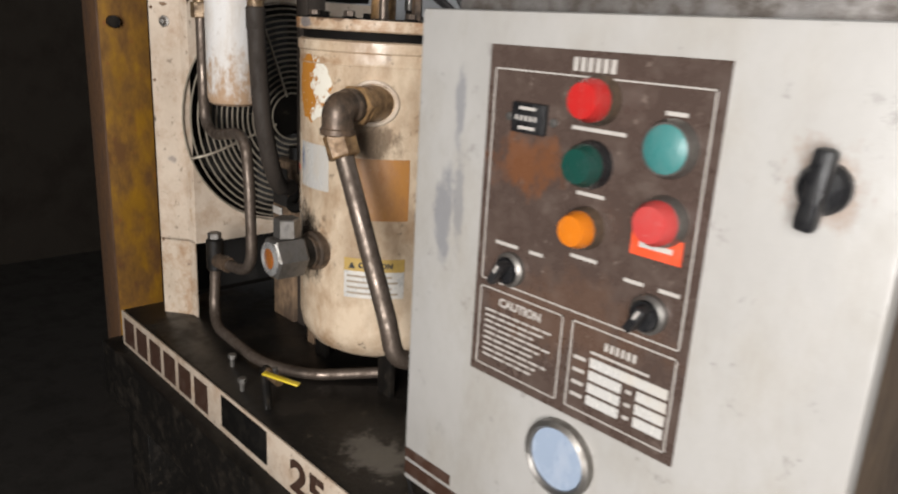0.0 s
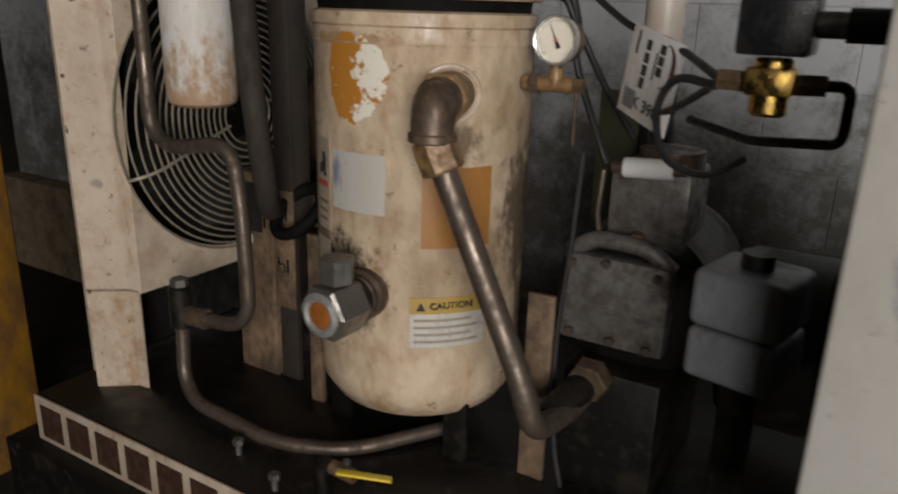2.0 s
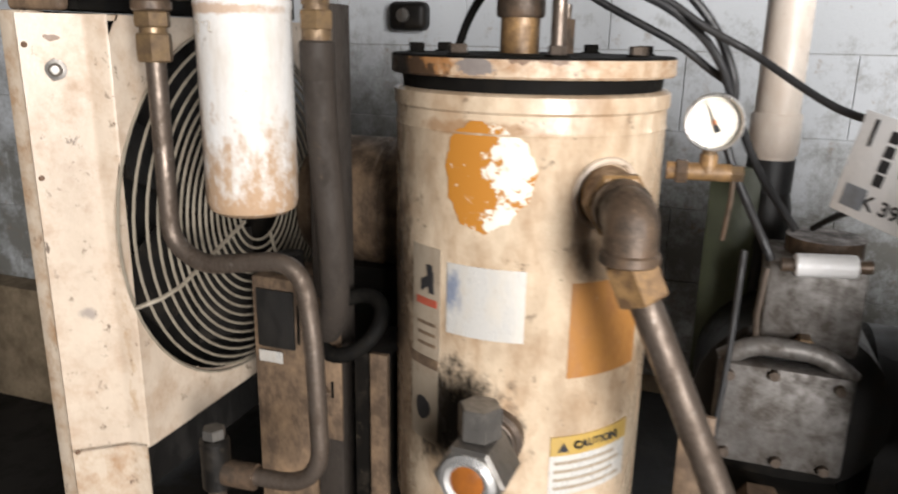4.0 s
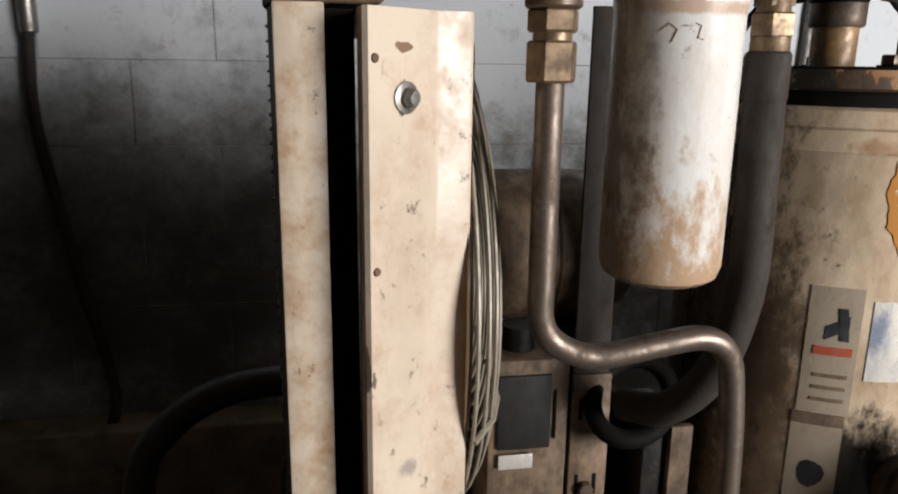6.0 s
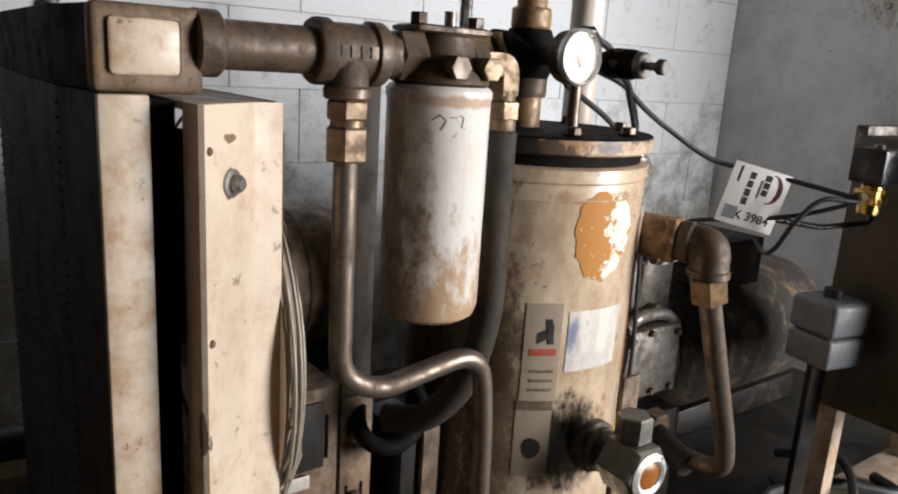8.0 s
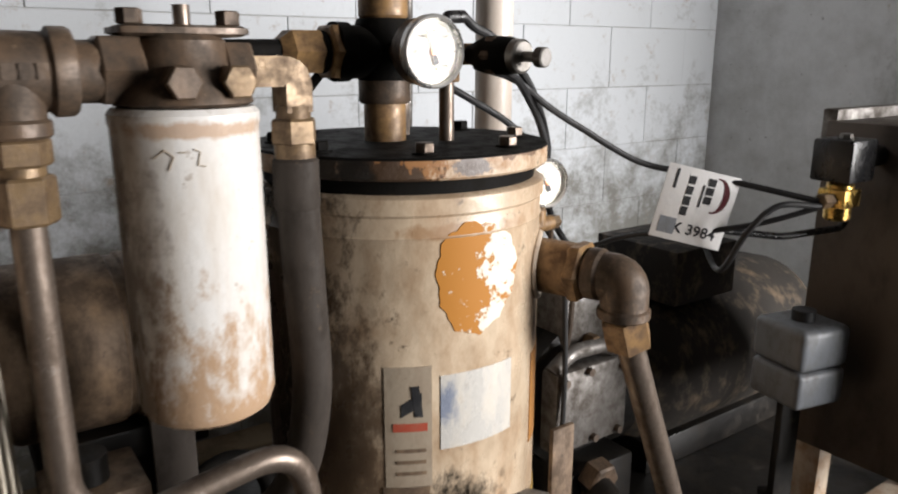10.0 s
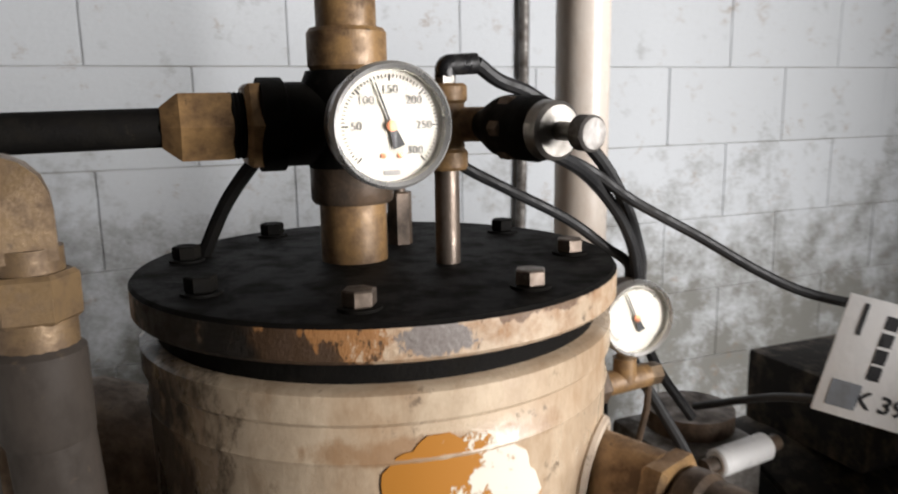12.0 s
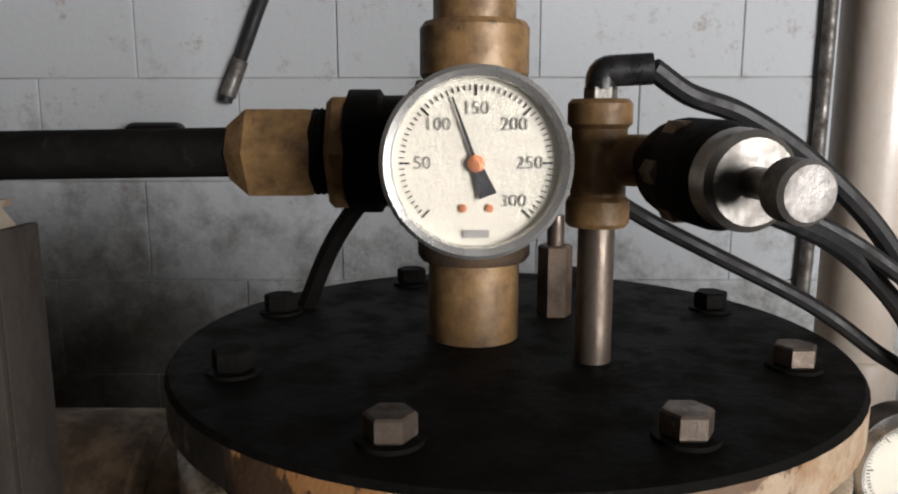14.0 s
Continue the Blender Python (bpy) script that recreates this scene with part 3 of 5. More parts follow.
for k in range(44):
    q = n0 + nu * 0.036 * math.cos(2 * math.pi * k / 44) + Vector((0, 0, 0.036 * math.sin(2 * math.pi * k / 44)))
    bq, cq = q.x * nv.x + q.y * nv.y, q.x * q.x + q.y * q.y - (R + 0.001) ** 2
    weld.append(q + nv * (-bq + math.sqrt(max(0.0, bq * bq - cq))))
part("weld_bead", tube(B(), weld, 0.004, 8, True), cream, tank)
nd = Vector((0.07, -0.997, 0)).normalized()
ns = nd * R + Vector((0, 0, 0.922))
# Nozzle colour darkened for the shade on its left side and soot.
part("lower_nozzle", lathe(B(), [(0.037, -0.012), (0.037, 0.012), (0.031, 0.014), (0.031, 0.022), (0.027, 0.024), (0.027, 0.05)], ns, nd, 32), cast_brown, tank, "threaded lower nozzle darkened for soot and shade")

# decals on the shell
def torn(u, v):
    a, r = math.atan2(v - 0.5, u - 0.5), max(abs(u - 0.5), abs(v - 0.5))
    k = 1 + 0.06 * math.sin(3 * a + 1) + 0.03 * math.sin(11 * a) + 0.02 * math.sin(23 * a)
    return 0.5 + r * k * math.cos(a), 0.5 + r * k * math.sin(a)


def decal(name, mat, a0, a1, z0, z1, label, edge=None, lift=0.0008, parent=None):
    return part(name, curved_patch(B(), R, a0, a1, z0, z1, lift, edge=edge), mat, parent or tank, label, 60)


def worn_orange():
    m, nt, p = material("orange_primer_patch", 0.6)
    p.inputs["Specular IOR Level"].default_value = 0.25
    n = tex_noise(nt, 38, 8, 0.7)
    co = nt.nodes.new("ShaderNodeTexCoord")
    sep = nt.nodes.new("ShaderNodeSeparateXYZ")
    nt.links.new(co.outputs["Object"], sep.inputs[0])
    side = nt.nodes.new("ShaderNodeMapRange")
    side.inputs["From Min"].default_value, side.inputs["From Max"].default_value = -0.06, 0.02
    side.inputs["To Min"].default_value, side.inputs["To Max"].default_value = -0.08, 0.15
    nt.links.new(sep.outputs[0], side.inputs["Value"])
    add = nt.nodes.new("ShaderNodeMath")
    nt.links.new(n, add.inputs[0]), nt.links.new(side.outputs[0], add.inputs[1])
    flake = ramp(nt, add.outputs[0], 0.60, 0.63)
    c = mix(nt, flake, (0.40, 0.165, 0.024), (0.70, 0.66, 0.56))
    nt.links.new(c, p.inputs["Base Color"])
    bumped(nt, p, flake, 0.4, 0.001)
    return m


decal("primer_patch", worn_orange(), -109.5, -74, 1.163, 1.279, "round orange-brown primer patch, flaked to white", torn)
decal("brown_square", orange_decal, -57, -21, 0.995, 1.107, "brown square left by a removed label")
caution = decal("caution_label", silver_label, -62, -22, 0.846, 0.922, "faded white caution label with an amber heading")
decal("heading", amber_label, -62, -22, 0.898, 0.9225, "amber heading strip", lift=0.0016, parent=caution)
def on_shell(a, z, out):
    return Matrix.Rotation(radians(a + 90), 4, "Z") @ Matrix.Translation((0, -(R + out), z)) @ FRONT
words("heading_letters", "CAUTION", 0.014, on_shell(-41, 0.910, 0.0005), print_black, caution, 0.0018, 0.0003)
tri_bm = B()
tm_ = on_shell(-56.5, 0.909, 0.0022)
tri_bm.faces.new([tri_bm.verts.new(tm_ @ Vector(q)) for q in ((-0.007, -0.006, 0), (0.007, -0.006, 0), (0, 0.007, 0))])
part("warning_triangle", tri_bm, print_black, caution, smooth=0)
for row in range(4):
    decal("text_bar", grey_label, -60, -26 - 4 * (row % 2), 0.853 + 0.011 * row, 0.857 + 0.011 * row, "", lift=0.0014, parent=caution)
decal("data_plate", plate_label, -107.5, -75, 1.038, 1.121, "faded aluminium data plate with a smudged blue corner")
warn = decal("warning_label", grey_label, -128, -110.8, 0.998, 1.133, "faded warning label with a dark pictogram and a red band")
decal("red_band", warn_red, -125, -112.5, 1.062, 1.071, "faded red band", lift=0.0014, parent=warn)
decal("pictogram", print_black, -122, -114.5, 1.078, 1.092, "", lambda u, v: (u, v + 0.9 * u), 0.0014, warn)
decal("pictogram", print_black, -118.5, -115.5, 1.078, 1.112, "", lambda u, v: (u - 0.5 * v + 0.5, v), 0.0016, warn)
for row in range(3):
    decal("text_bar", dirty_tan, -124, -113, 1.012 + 0.013 * row, 1.016 + 0.013 * row, "", lift=0.0014, parent=warn)
low = decal("warning_label_lower", grey_label, -129, -111.7, 0.888, 0.997, "faded brown warning label with a dark pictogram")
decal("heading", dirty_tan, -129, -111.7, 0.985, 0.9975, "", lift=0.0014, parent=low)
decal("pictogram", print_black, -125, -116, 0.915, 0.945, "", torn, 0.0014, low)

tank.location += TC * SIZE
ns = ns + TC

# ---- sight-glass valve on the lower nozzle ----
valve = thing("sight_glass_valve", "nickel-plated hexagonal valve body with an amber sight glass", "valve", tuple(ns + nd * 0.07 - Vector((0, 0, 0.05))))
vc = ns + nd * 0.066
side = Vector((-0.05, -1, 0)).normalized()
part("body", hexa(B(), vc - side * 0.026, vc + side * 0.034, 0.040), chrome, valve)
# Stub blackened in the same way, for shade as well as soot.
part("stub", rod(B(), vc - nd * 0.045, vc - nd * 0.02, 0.029, 24), black_grease, valve, "threaded stub blackened for soot and shade")
part("sight_rim", lathe(B(), [(0.031, 0), (0.031, 0.003), (0.024, 0.006), (0.019, 0.004), (0.019, 0)], vc + side * 0.033, side, 32), bezel_steel, valve)
part("sight_glass", lathe(B(), [(0.0195, 0.001), (0.016, 0.003), (0, 0.004)], vc + side * 0.034, side, 24), amber_glass, valve, "amber sight glass")
part("cap", hexa(B(), vc + Vector((0, 0, 0.036)), vc + Vector((0, 0, 0.072)), 0.024), chrome, valve, "bright hex plug")

# ---- elbow and slanting pipe ----
elbow = thing("discharge_pipe", "dirty steel pipe slanting down from a threaded elbow", "pipe", (0.27, -0.17, 0.66))
e0 = Vector((0.1245, -0.216, 1.204))
q0 = e0 - nv * 0.062
part("hex_reducer", hexa(B(), q0, q0 + nv * 0.018, 0.035), tan_fitting, elbow)
part("collar", lathe(B(), [(0.026, 0), (0.029, 0.004), (0.029, 0.016), (0.026, 0.02)], q0 + nv * 0.018, nv, 24), cast_brown, elbow)
part("elbow", tube(B(), rounded([q0 + nv * 0.03, e0, e0 - Vector((0, 0, 0.04))], 0.03, 8), 0.026, 24), cast_brown, elbow)
part("elbow_rim", rod(B(), e0 - Vector((0, 0, 0.032)), e0 - Vector((0, 0, 0.044)), 0.029, 24, chamfer=0.002), cast_brown, elbow)
n0 = e0 - Vector((0, 0, 0.04))
pd = (Vector((0.262, -0.188, 0.835)) - n0).normalized()
part("hex_nut", hexa(B(), n0, n0 + pd * 0.042, 0.027), tan_fitting, elbow)
part("pipe", tube(B(), rounded([tuple(n0 + pd * 0.03), (0.256, -0.203, 0.87), (0.271, -0.200, 0.812), (0.277, -0.10, 0.795), (0.282, 0.02, 0.80)], 0.045, 8), 0.0158, 20), pipe_steel, elbow)

# ---- cross fitting over the lid ----
cross = thing("pipe_cross", "black and tan cast iron pipe cross standing on the tank lid", "fitting", (-0.04, -0.02, 1.347))
cx, cy, cz = -0.044, 0.0, 1.440
part("nipple", rod(B(), (cx, cy, 1.3435), (cx, cy, 1.40), 0.0235, 28), tan_fitting, cross)
part("lower_socket", lathe(B(), [(0.027, 1.385), (0.029, 1.388), (0.029, 1.402), (0.029, 1.405), (0.029, 1.415)], (cx, cy, 0), seg=32), cast_brown, cross)
cb = lathe(B(), [(0.029, 1.41), (0.033, 1.42), (0.033, 1.465), (0.029, 1.475)], (cx, cy, 0), seg=32)
lathe(cb, [(0.028, 0), (0.028, 0.045), (0.031, 0.047), (0.031, 0.062), (0.026, 0.064)], (cx, cy, cz), (-1, 0, 0), 28)
part("body", cb, flange_black, cross, "soot-black cross body")
part("upper_socket", lathe(B(), [(0.025, 1.475), (0.0272, 1.478), (0.0272, 1.500), (0.025, 1.503)], (cx, cy, 0), seg=32), tan_fitting, cross)
part("riser", rod(B(), (cx, cy, 1.50), (cx, cy, 2.9), 0.0205, 28), tan_fitting, cross)
part("hex_bushing", hexa(B(), (-0.103, cy, cz), (-0.116, cy, cz), 0.031), tan_fitting, cross)
part("thread", lathe(B(), [(0.021, 0.0), (0.022, 0.0015), (0.021, 0.003), (0.022, 0.0045), (0.021, 0.006), (0.022, 0.0075), (0.021, 0.009)], (-0.116, cy, cz), (-1, 0, 0), 24), flange_black, cross)
part("reducer", lathe(B(), [(0.024, 0), (0.0245, 0.004), (0.0245, 0.032), (0.015, 0.043)], (-0.124, cy, cz), (-1, 0, 0), 6), tan_fitting, cross)
part("branch_pipe", tube(B(), [(-0.16, cy, cz), (-0.30, 0.0, 1.438), (-0.56, 0.03, 1.425)], 0.0125, 16), flange_black, cross, "black pipe to the cooler")

# ---- large gauge ----
def gauge(name, label, c, r, numbers, needle, normal=(0, -1, 0)):
    """A round dial gauge whose face is centred at c."""
    g = thing(name, label, "gauge", (c[0], c[1], c[2] - r))
    c, n = Vector(c), Vector(normal).normalized()
    right = Vector((0, 0, 1)).cross(n).normalized()
    m = Matrix((right, Vector((0, 0, 1)), n)).transposed().to_4x4()
    m.translation = c
    part("case", lathe(B(), [(r * 0.80, -0.028), (r * 0.92, -0.026), (r * 0.93, -0.004)], c, n, 40), cast_brown, g)
    part("bezel", lathe(B(), [(r * 0.93, -0.006), (r, -0.005), (r, 0.002), (r * 0.95, 0.0045), (r * 0.885, 0.003), (r * 0.87, -0.001), (r * 0.87, -0.006)], c, n, 56, close=False), bezel_steel, g, "bright rolled steel bezel")
    face = part("dial", lathe(B(), [(r * 0.89, -0.004), (r * 0.89, -0.0025), (0, -0.0025)], c, n, 48), dial_paint, g)
    marks = B()
    for k in range(61):
        a = radians(135 - 4.5 * k + 90)
        long = 0.11 if k % 10 == 0 else 0.055
        mm = m @ Matrix.Translation((0, 0, -0.0019)) @ Matrix.Rotation(a, 4, "Z")
        box(marks, r * (0.80 - long), r * 0.80, -r * (0.010 if k % 10 == 0 else 0.006), r * (0.010 if k % 10 == 0 else 0.006), -0.0002, 0.0002, m=mm)
    part("scale", marks, print_black, face, smooth=0)
    if numbers:
        for k, text in enumerate(("50", "100", "150", "200", "250", "300")):
            a = radians(225 - 45 * (k + 1))
            words("numeral", text, r * 0.19, m @ Matrix.Translation((r * 0.56 * math.cos(a), r * 0.56 * math.sin(a), -0.0019)), grey_numeral, face, 0.0002)
        part("maker_bar", box(B(), -r * 0.14, r * 0.14, -r * 0.78, -r * 0.70, -0.0019, -0.0016, m=m), grey_numeral, face, smooth=0)
        for s in (-1, 1):
            part("screw", lathe(B(), [(r * 0.045, 0), (r * 0.045, 0.0008), (0, 0.001)], m @ Vector((s * r * 0.14, -r * 0.47, -0.0024)), n, 16), copper_dot, face)
    nb = B()
    mm = m @ Matrix.Translation((0, 0, -0.0008)) @ Matrix.Rotation(radians(needle), 4, "Z")
    for shape in ([(-0.022, 0), (0.022, 0), (0.010, 0.72), (-0.010, 0.72)], [(-0.05, 0), (0.05, 0), (0.10, -0.36), (-0.10, -0.36)]):
        vs = [nb.verts.new(mm @ Vector((x * r, y * r, 0))) for x, y in shape]
        top = [nb.verts.new(mm @ Vector((x * r, y * r, 0.0005))) for x, y in shape]
        nb.faces.new(vs), nb.faces.new(top)
        for i in range(4):
            nb.faces.new((vs[i], vs[(i + 1) % 4], top[(i + 1) % 4], top[i]))
    part("needle", nb, print_black, face, smooth=0)
    part("hub", lathe(B(), [(r * 0.09, 0), (r * 0.09, 0.001), (0, 0.0015)], m @ Vector((0, 0, -0.0006)), n, 20), copper_dot, face)
    lens = part("glass", lathe(B(), [(r * 0.885, 0.0012), (r * 0.885, 0.0024), (0, 0.0024)], c, n, 40), glass, g)
    lens.visible_shadow = False
    return g


grey_numeral = worn("grey_numerals", (0.27, 0.26, 0.24), (0.36, 0.35, 0.32), (0.4, 0.38, 0.35), 0.5, 0, 0.3, 0.1, 30)
big = gauge("pressure_gauge", "round white dial pressure gauge with a bright bezel", (-0.046, -0.102, 1.440), 0.0362, True, 20)
part("stem", rod(B(), (-0.046, -0.08, 1.440), (-0.044, -0.03, 1.440), 0.012, 16), cast_brown, big)
small = gauge("side_pressure_gauge", "small round white dial gauge beside the tank", (0.187, -0.019, 1.275), 0.0325, False, 25, (-0.08, -1, 0))
part("stem", rod(B(), (0.185, -0.008, 1.243), (0.185, -0.006, 1.227), 0.008, 14), brass_dull, small)
tee2 = thing("gauge_tee", "tan brass tee holding the side gauge on the tank wall", "fitting", (0.19, -0.015, 1.20))
tb = rod(B(), (0.140, -0.010, 1.217), (0.210, -0.002, 1.217), 0.0105, 16)
rod(tb, (0.185, -0.006, 1.217), (0.185, -0.006, 1.238), 0.010, 16)
part("body", tb, tan_fitting, tee2)
part("plug", hexa(B(), (0.210, -0.002, 1.217), (0.224, -0.001, 1.217), 0.010), brass_dull, tee2)
part("nut", hexa(B(), (0.150, -0.009, 1.217), (0.163, -0.008, 1.217), 0.015), cast_brown, tee2)
part("drip_pipe", tube(B(), [(0.214, -0.002, 1.213), (0.214, 0.0, 1.185), (0.210, 0.010, 1.135)], 0.003, 8), cast_brown, tee2)

# ---- small tee, standpipe and relief valve on the lid ----
rv = thing("relief_valve", "black relief valve with bright knob on a tan standpipe", "valve", (0.02, -0.02, 1.347))
tx, ty = 0.011, -0.042
part("standpipe", rod(B(), (tx, ty, 1.3435), (tx, ty, 1.412), 0.0085, 18), pipe_steel, rv)
tb = lathe(B(), [(0.013, 1.408), (0.0145, 1.410), (0.0145, 1.420), (0.0125, 1.422), (0.0125, 1.452), (0.0145, 1.454), (0.0145, 1.463), (0.0125, 1.465)], (tx, ty, 0), seg=20)
rod(tb, (tx, ty, 1.438), (tx + 0.028, ty - 0.012, 1.438), 0.0115, 16)
part("tee", tb, tan_fitting, rv)
part("top_nut", rod(B(), (tx, ty, 1.464), (tx, ty, 1.470), 0.0075, 6), chrome, rv)
part("tube_elbow", tube(B(), rounded([(tx, ty, 1.469), (tx, ty, 1.477), (tx + 0.022, ty - 0.002, 1.478)], 0.008, 5), 0.007, 12), black_plastic, rv)
v0, v1 = Vector((tx + 0.020, ty - 0.010, 1.438)), Vector((0.048, -0.142, 1.435))
vd = (v1 - v0).normalized()
part("valve_body", lathe(B(), [(0.009, 0.0), (0.010, 0.006), (0.019, 0.028), (0.020, 0.034), (0.020, 0.062), (0.018, 0.070)], v0, vd, 24), flange_black, rv)
part("hex_collar", hexa(B(), v0 + vd * 0.036, v0 + vd * 0.050, 0.022), cast_brown, rv)
part("face", lathe(B(), [(0.018, 0.070), (0.0175, 0.079), (0.015, 0.081), (0.007, 0.081)], v0, vd, 28), chrome, rv)
part("stem", rod(B(), v0 + vd * 0.080, v0 + vd * 0.100, 0.0055, 16), chrome, rv)
part("knob", rod(B(), v0 + vd * 0.098, v0 + vd * 0.110, 0.0102, 24, chamfer=0.0015), alu, rv)
bv = thing("bleed_fitting", "small dirty brass bleed fitting on the lid", "fitting", (0.0, 0.02, 1.347))
part("body", hexa(B(), (0.004, 0.042, 1.340), (0.004, 0.042, 1.385), 0.010), cast_brown, bv)
part("tip", rod(B(), (0.004, 0.042, 1.385), (0.004, 0.042, 1.402), 0.005, 12), pipe_steel, bv)

# ---- oil filter and its head ----
fx, fy = -0.313, -0.173
flt = thing("oil_filter", "white spin-on oil filter can stained brown low down", "filter", (fx, fy, 1.160))
part("can", lathe(B(), [(0, 1.163), (0.030, 1.160), (0.042, 1.161), (0.049, 1.166), (0.0524, 1.176), (0.0524, 1.386), (0.0535, 1.389), (0.0535, 1.396), (0.050, 1.400), (0, 1.401)], (fx, fy, 0), seg=48), filter_white, flt)
for pts in ([(-0.012, 0.0), (-0.004, 0.006), (0.002, 0.001), (-0.002, -0.008)], [(0.006, 0.004), (0.010, 0.004)], [(0.016, 0.006), (0.020, 0.004), (0.018, -0.005), (0.023, -0.006)]):
    ln = []
    for u, v in pts:
        a = radians(-118) + u / 0.0545
        ln.append((fx + 0.0526 * math.cos(a), fy + 0.0526 * math.sin(a), 1.368 + v))
    part("pen_mark", tube(B(), ln, 0.0006, 6), grey_label, flt)
head = thing("filter_head", "oily cast filter head with bolts and hex ports", "filter head", (fx, fy, 1.401))
part("casting", lathe(B(), [(0.046, 1.4005), (0.050, 1.403), (0.048, 1.410), (0.034, 1.428), (0.032, 1.446), (0.028, 1.450), (0, 1.451)], (fx, fy, 0), seg=32), cast_brown, head)
part("top_plate", box(B(), fx - 0.045, fx + 0.045, fy - 0.026, fy + 0.026, 1.4485, 1.4565, 0.006), cast_brown, head)
for dx in (-0.034, 0.034):
    part("bolt", hexa(B(), (fx + dx, fy - 0.008, 1.4565), (fx + dx, fy - 0.008, 1.467), 0.009), cast_brown, head)
part("stud", rod(B(), (fx, fy - 0.012, 1.43), (fx, fy - 0.012, 1.470), 0.006, 12), pipe_steel, head)
for dx in (-0.012, 0.026):
    part("port_plug", hexa(B(), (fx + dx, fy - 0.03, 1.418), (fx + dx, fy - 0.052, 1.418), 0.0125), cast_brown if dx < 0 else brass_dull, head)
part("port", hexa(B(), (fx - 0.028, fy, 1.426), (fx - 0.058, fy, 1.426), 0.026), cast_brown, head)
part("port", hexa(B(), (fx + 0.028, fy, 1.426), (fx + 0.050, fy, 1.426), 0.022), cast_brown, head)

# ---- header pipe and tee between cooler and filter ----
hp = thing("header_pipe", "rusty iron header pipe with a threaded tee", "pipe", (-0.45, -0.174, 1.40))
py, pz = -0.174, 1.425
part("pipe", rod(B(), (-0.555, py, pz), (-0.45, py, pz), 0.0205, 24), cast_brown, hp)
tb = lathe(B(), [(0.0275, 0), (0.0295, 0.003), (0.0295, 0.014), (0.026, 0.017), (0.0265, 0.035), (0.026, 0.054), (0.0295, 0.057), (0.0295, 0.068), (0.0275, 0.071)], (-0.455, py, pz), (1, 0, 0), 28)
rod(tb, (-0.422, py - 0.004, pz), (-0.424, -0.187, 1.388), 0.0195, 20)
rod(tb, (-0.424, -0.187, 1.396), (-0.424, -0.187, 1.384), 0.0225, 20, chamfer=0.002)
part("tee", tb, cast_brown, hp)
for k in range(4):
    part("cast_mark", box(B(), -0.4385 + 0.010 * k, -0.4315 + 0.010 * k, py - 0.0276, py - 0.0262, pz - 0.004, pz + 0.006), cast_brown, hp)
part("nipple", rod(B(), (-0.386, py, pz), (-0.365, py, pz), 0.021, 24), cast_brown, hp)

# ---- bent steel oil pipe ----
op = thing("oil_pipe", "bent brown steel oil pipe with compression nuts", "pipe", (-0.30, -0.19, 0.79))
part("connector", hexa(B(), (-0.424, -0.187, 1.384), (-0.424, -0.187, 1.366), 0.0205), brass_dull, op)
part("sleeve", rod(B(), (-0.424, -0.187, 1.367), (-0.424, -0.187, 1.358), 0.0155, 18), brass_dull, op)
part("nut", hexa(B(), (-0.424, -0.187, 1.360), (-0.424, -0.187, 1.328), 0.0205), brass_dull, op)
part("pipe", tube(B(), rounded([(-0.424, -0.187, 1.34), (-0.424, -0.187, 1.115), (-0.380, -0.188, 1.090), (-0.245, -0.187, 1.112), (-0.232, -0.186, 1.02), (-0.226, -0.186, 0.815), (-0.37, -0.195, 0.815)], 0.065, 10), 0.0115, 18), pipe_steel, op)
df = thing("drain_fitting", "greasy pipe fitting under the cooler", "fitting", (-0.375, -0.197, 0.66))
part("body", rod(B(), (-0.375, -0.197, 0.79), (-0.375, -0.197, 0.862), 0.019, 18, chamfer=0.003), black_grease, df)
part("cap", hexa(B(), (-0.375, -0.197, 0.862), (-0.375, -0.197, 0.876), 0.015), chrome, df)
part("branch", rod(B(), (-0.36, -0.197, 0.815), (-0.318, -0.194, 0.815), 0.017, 16), cast_brown, df)
part("return_pipe", tube(B(), rounded([(-0.375, -0.197, 0.80), (-0.372, -0.205, 0.70), (-0.33, -0.22, 0.672), (-0.16, -0.21, 0.648), (-0.05, -0.16, 0.648), (0.05, -0.02, 0.655)], 0.05, 8), 0.0115, 14), pipe_steel, df)

# ---- brass elbow and thick hose beside the filter ----
hs = thing("oil_hose", "thick worn grey-brown hose hanging from a brass elbow", "hose", (-0.22, -0.16, 0.95))
hx, hy = -0.226, -0.168
eb = B()
tube(eb, rounded([(-0.262, hy, 1.424), (hx, hy, 1.424), (hx, hy, 1.392)], 0.012, 5), 0.0165, 4)
part("brass_elbow", eb, brass_dull, hs, "greasy square brass elbow")
part("collar", rod(B(), (hx, hy, 1.397), (hx, hy, 1.385), 0.014, 18), brass_dull, hs)
part("nut", hexa(B(), (hx, hy, 1.387), (hx, hy, 1.366), 0.019), brass_dull, hs)
part("ring", rod(B(), (hx, hy, 1.367), (hx, hy, 1.354), 0.0165, 18), brass_dull, hs)
part("ferrule", lathe(B(), [(0.016, 0), (0.019, 0.003), (0.019, 0.04), (0.0175, 0.043)], (hx, hy, 1.356), (0, 0, -1), 20), hose_grey, hs)
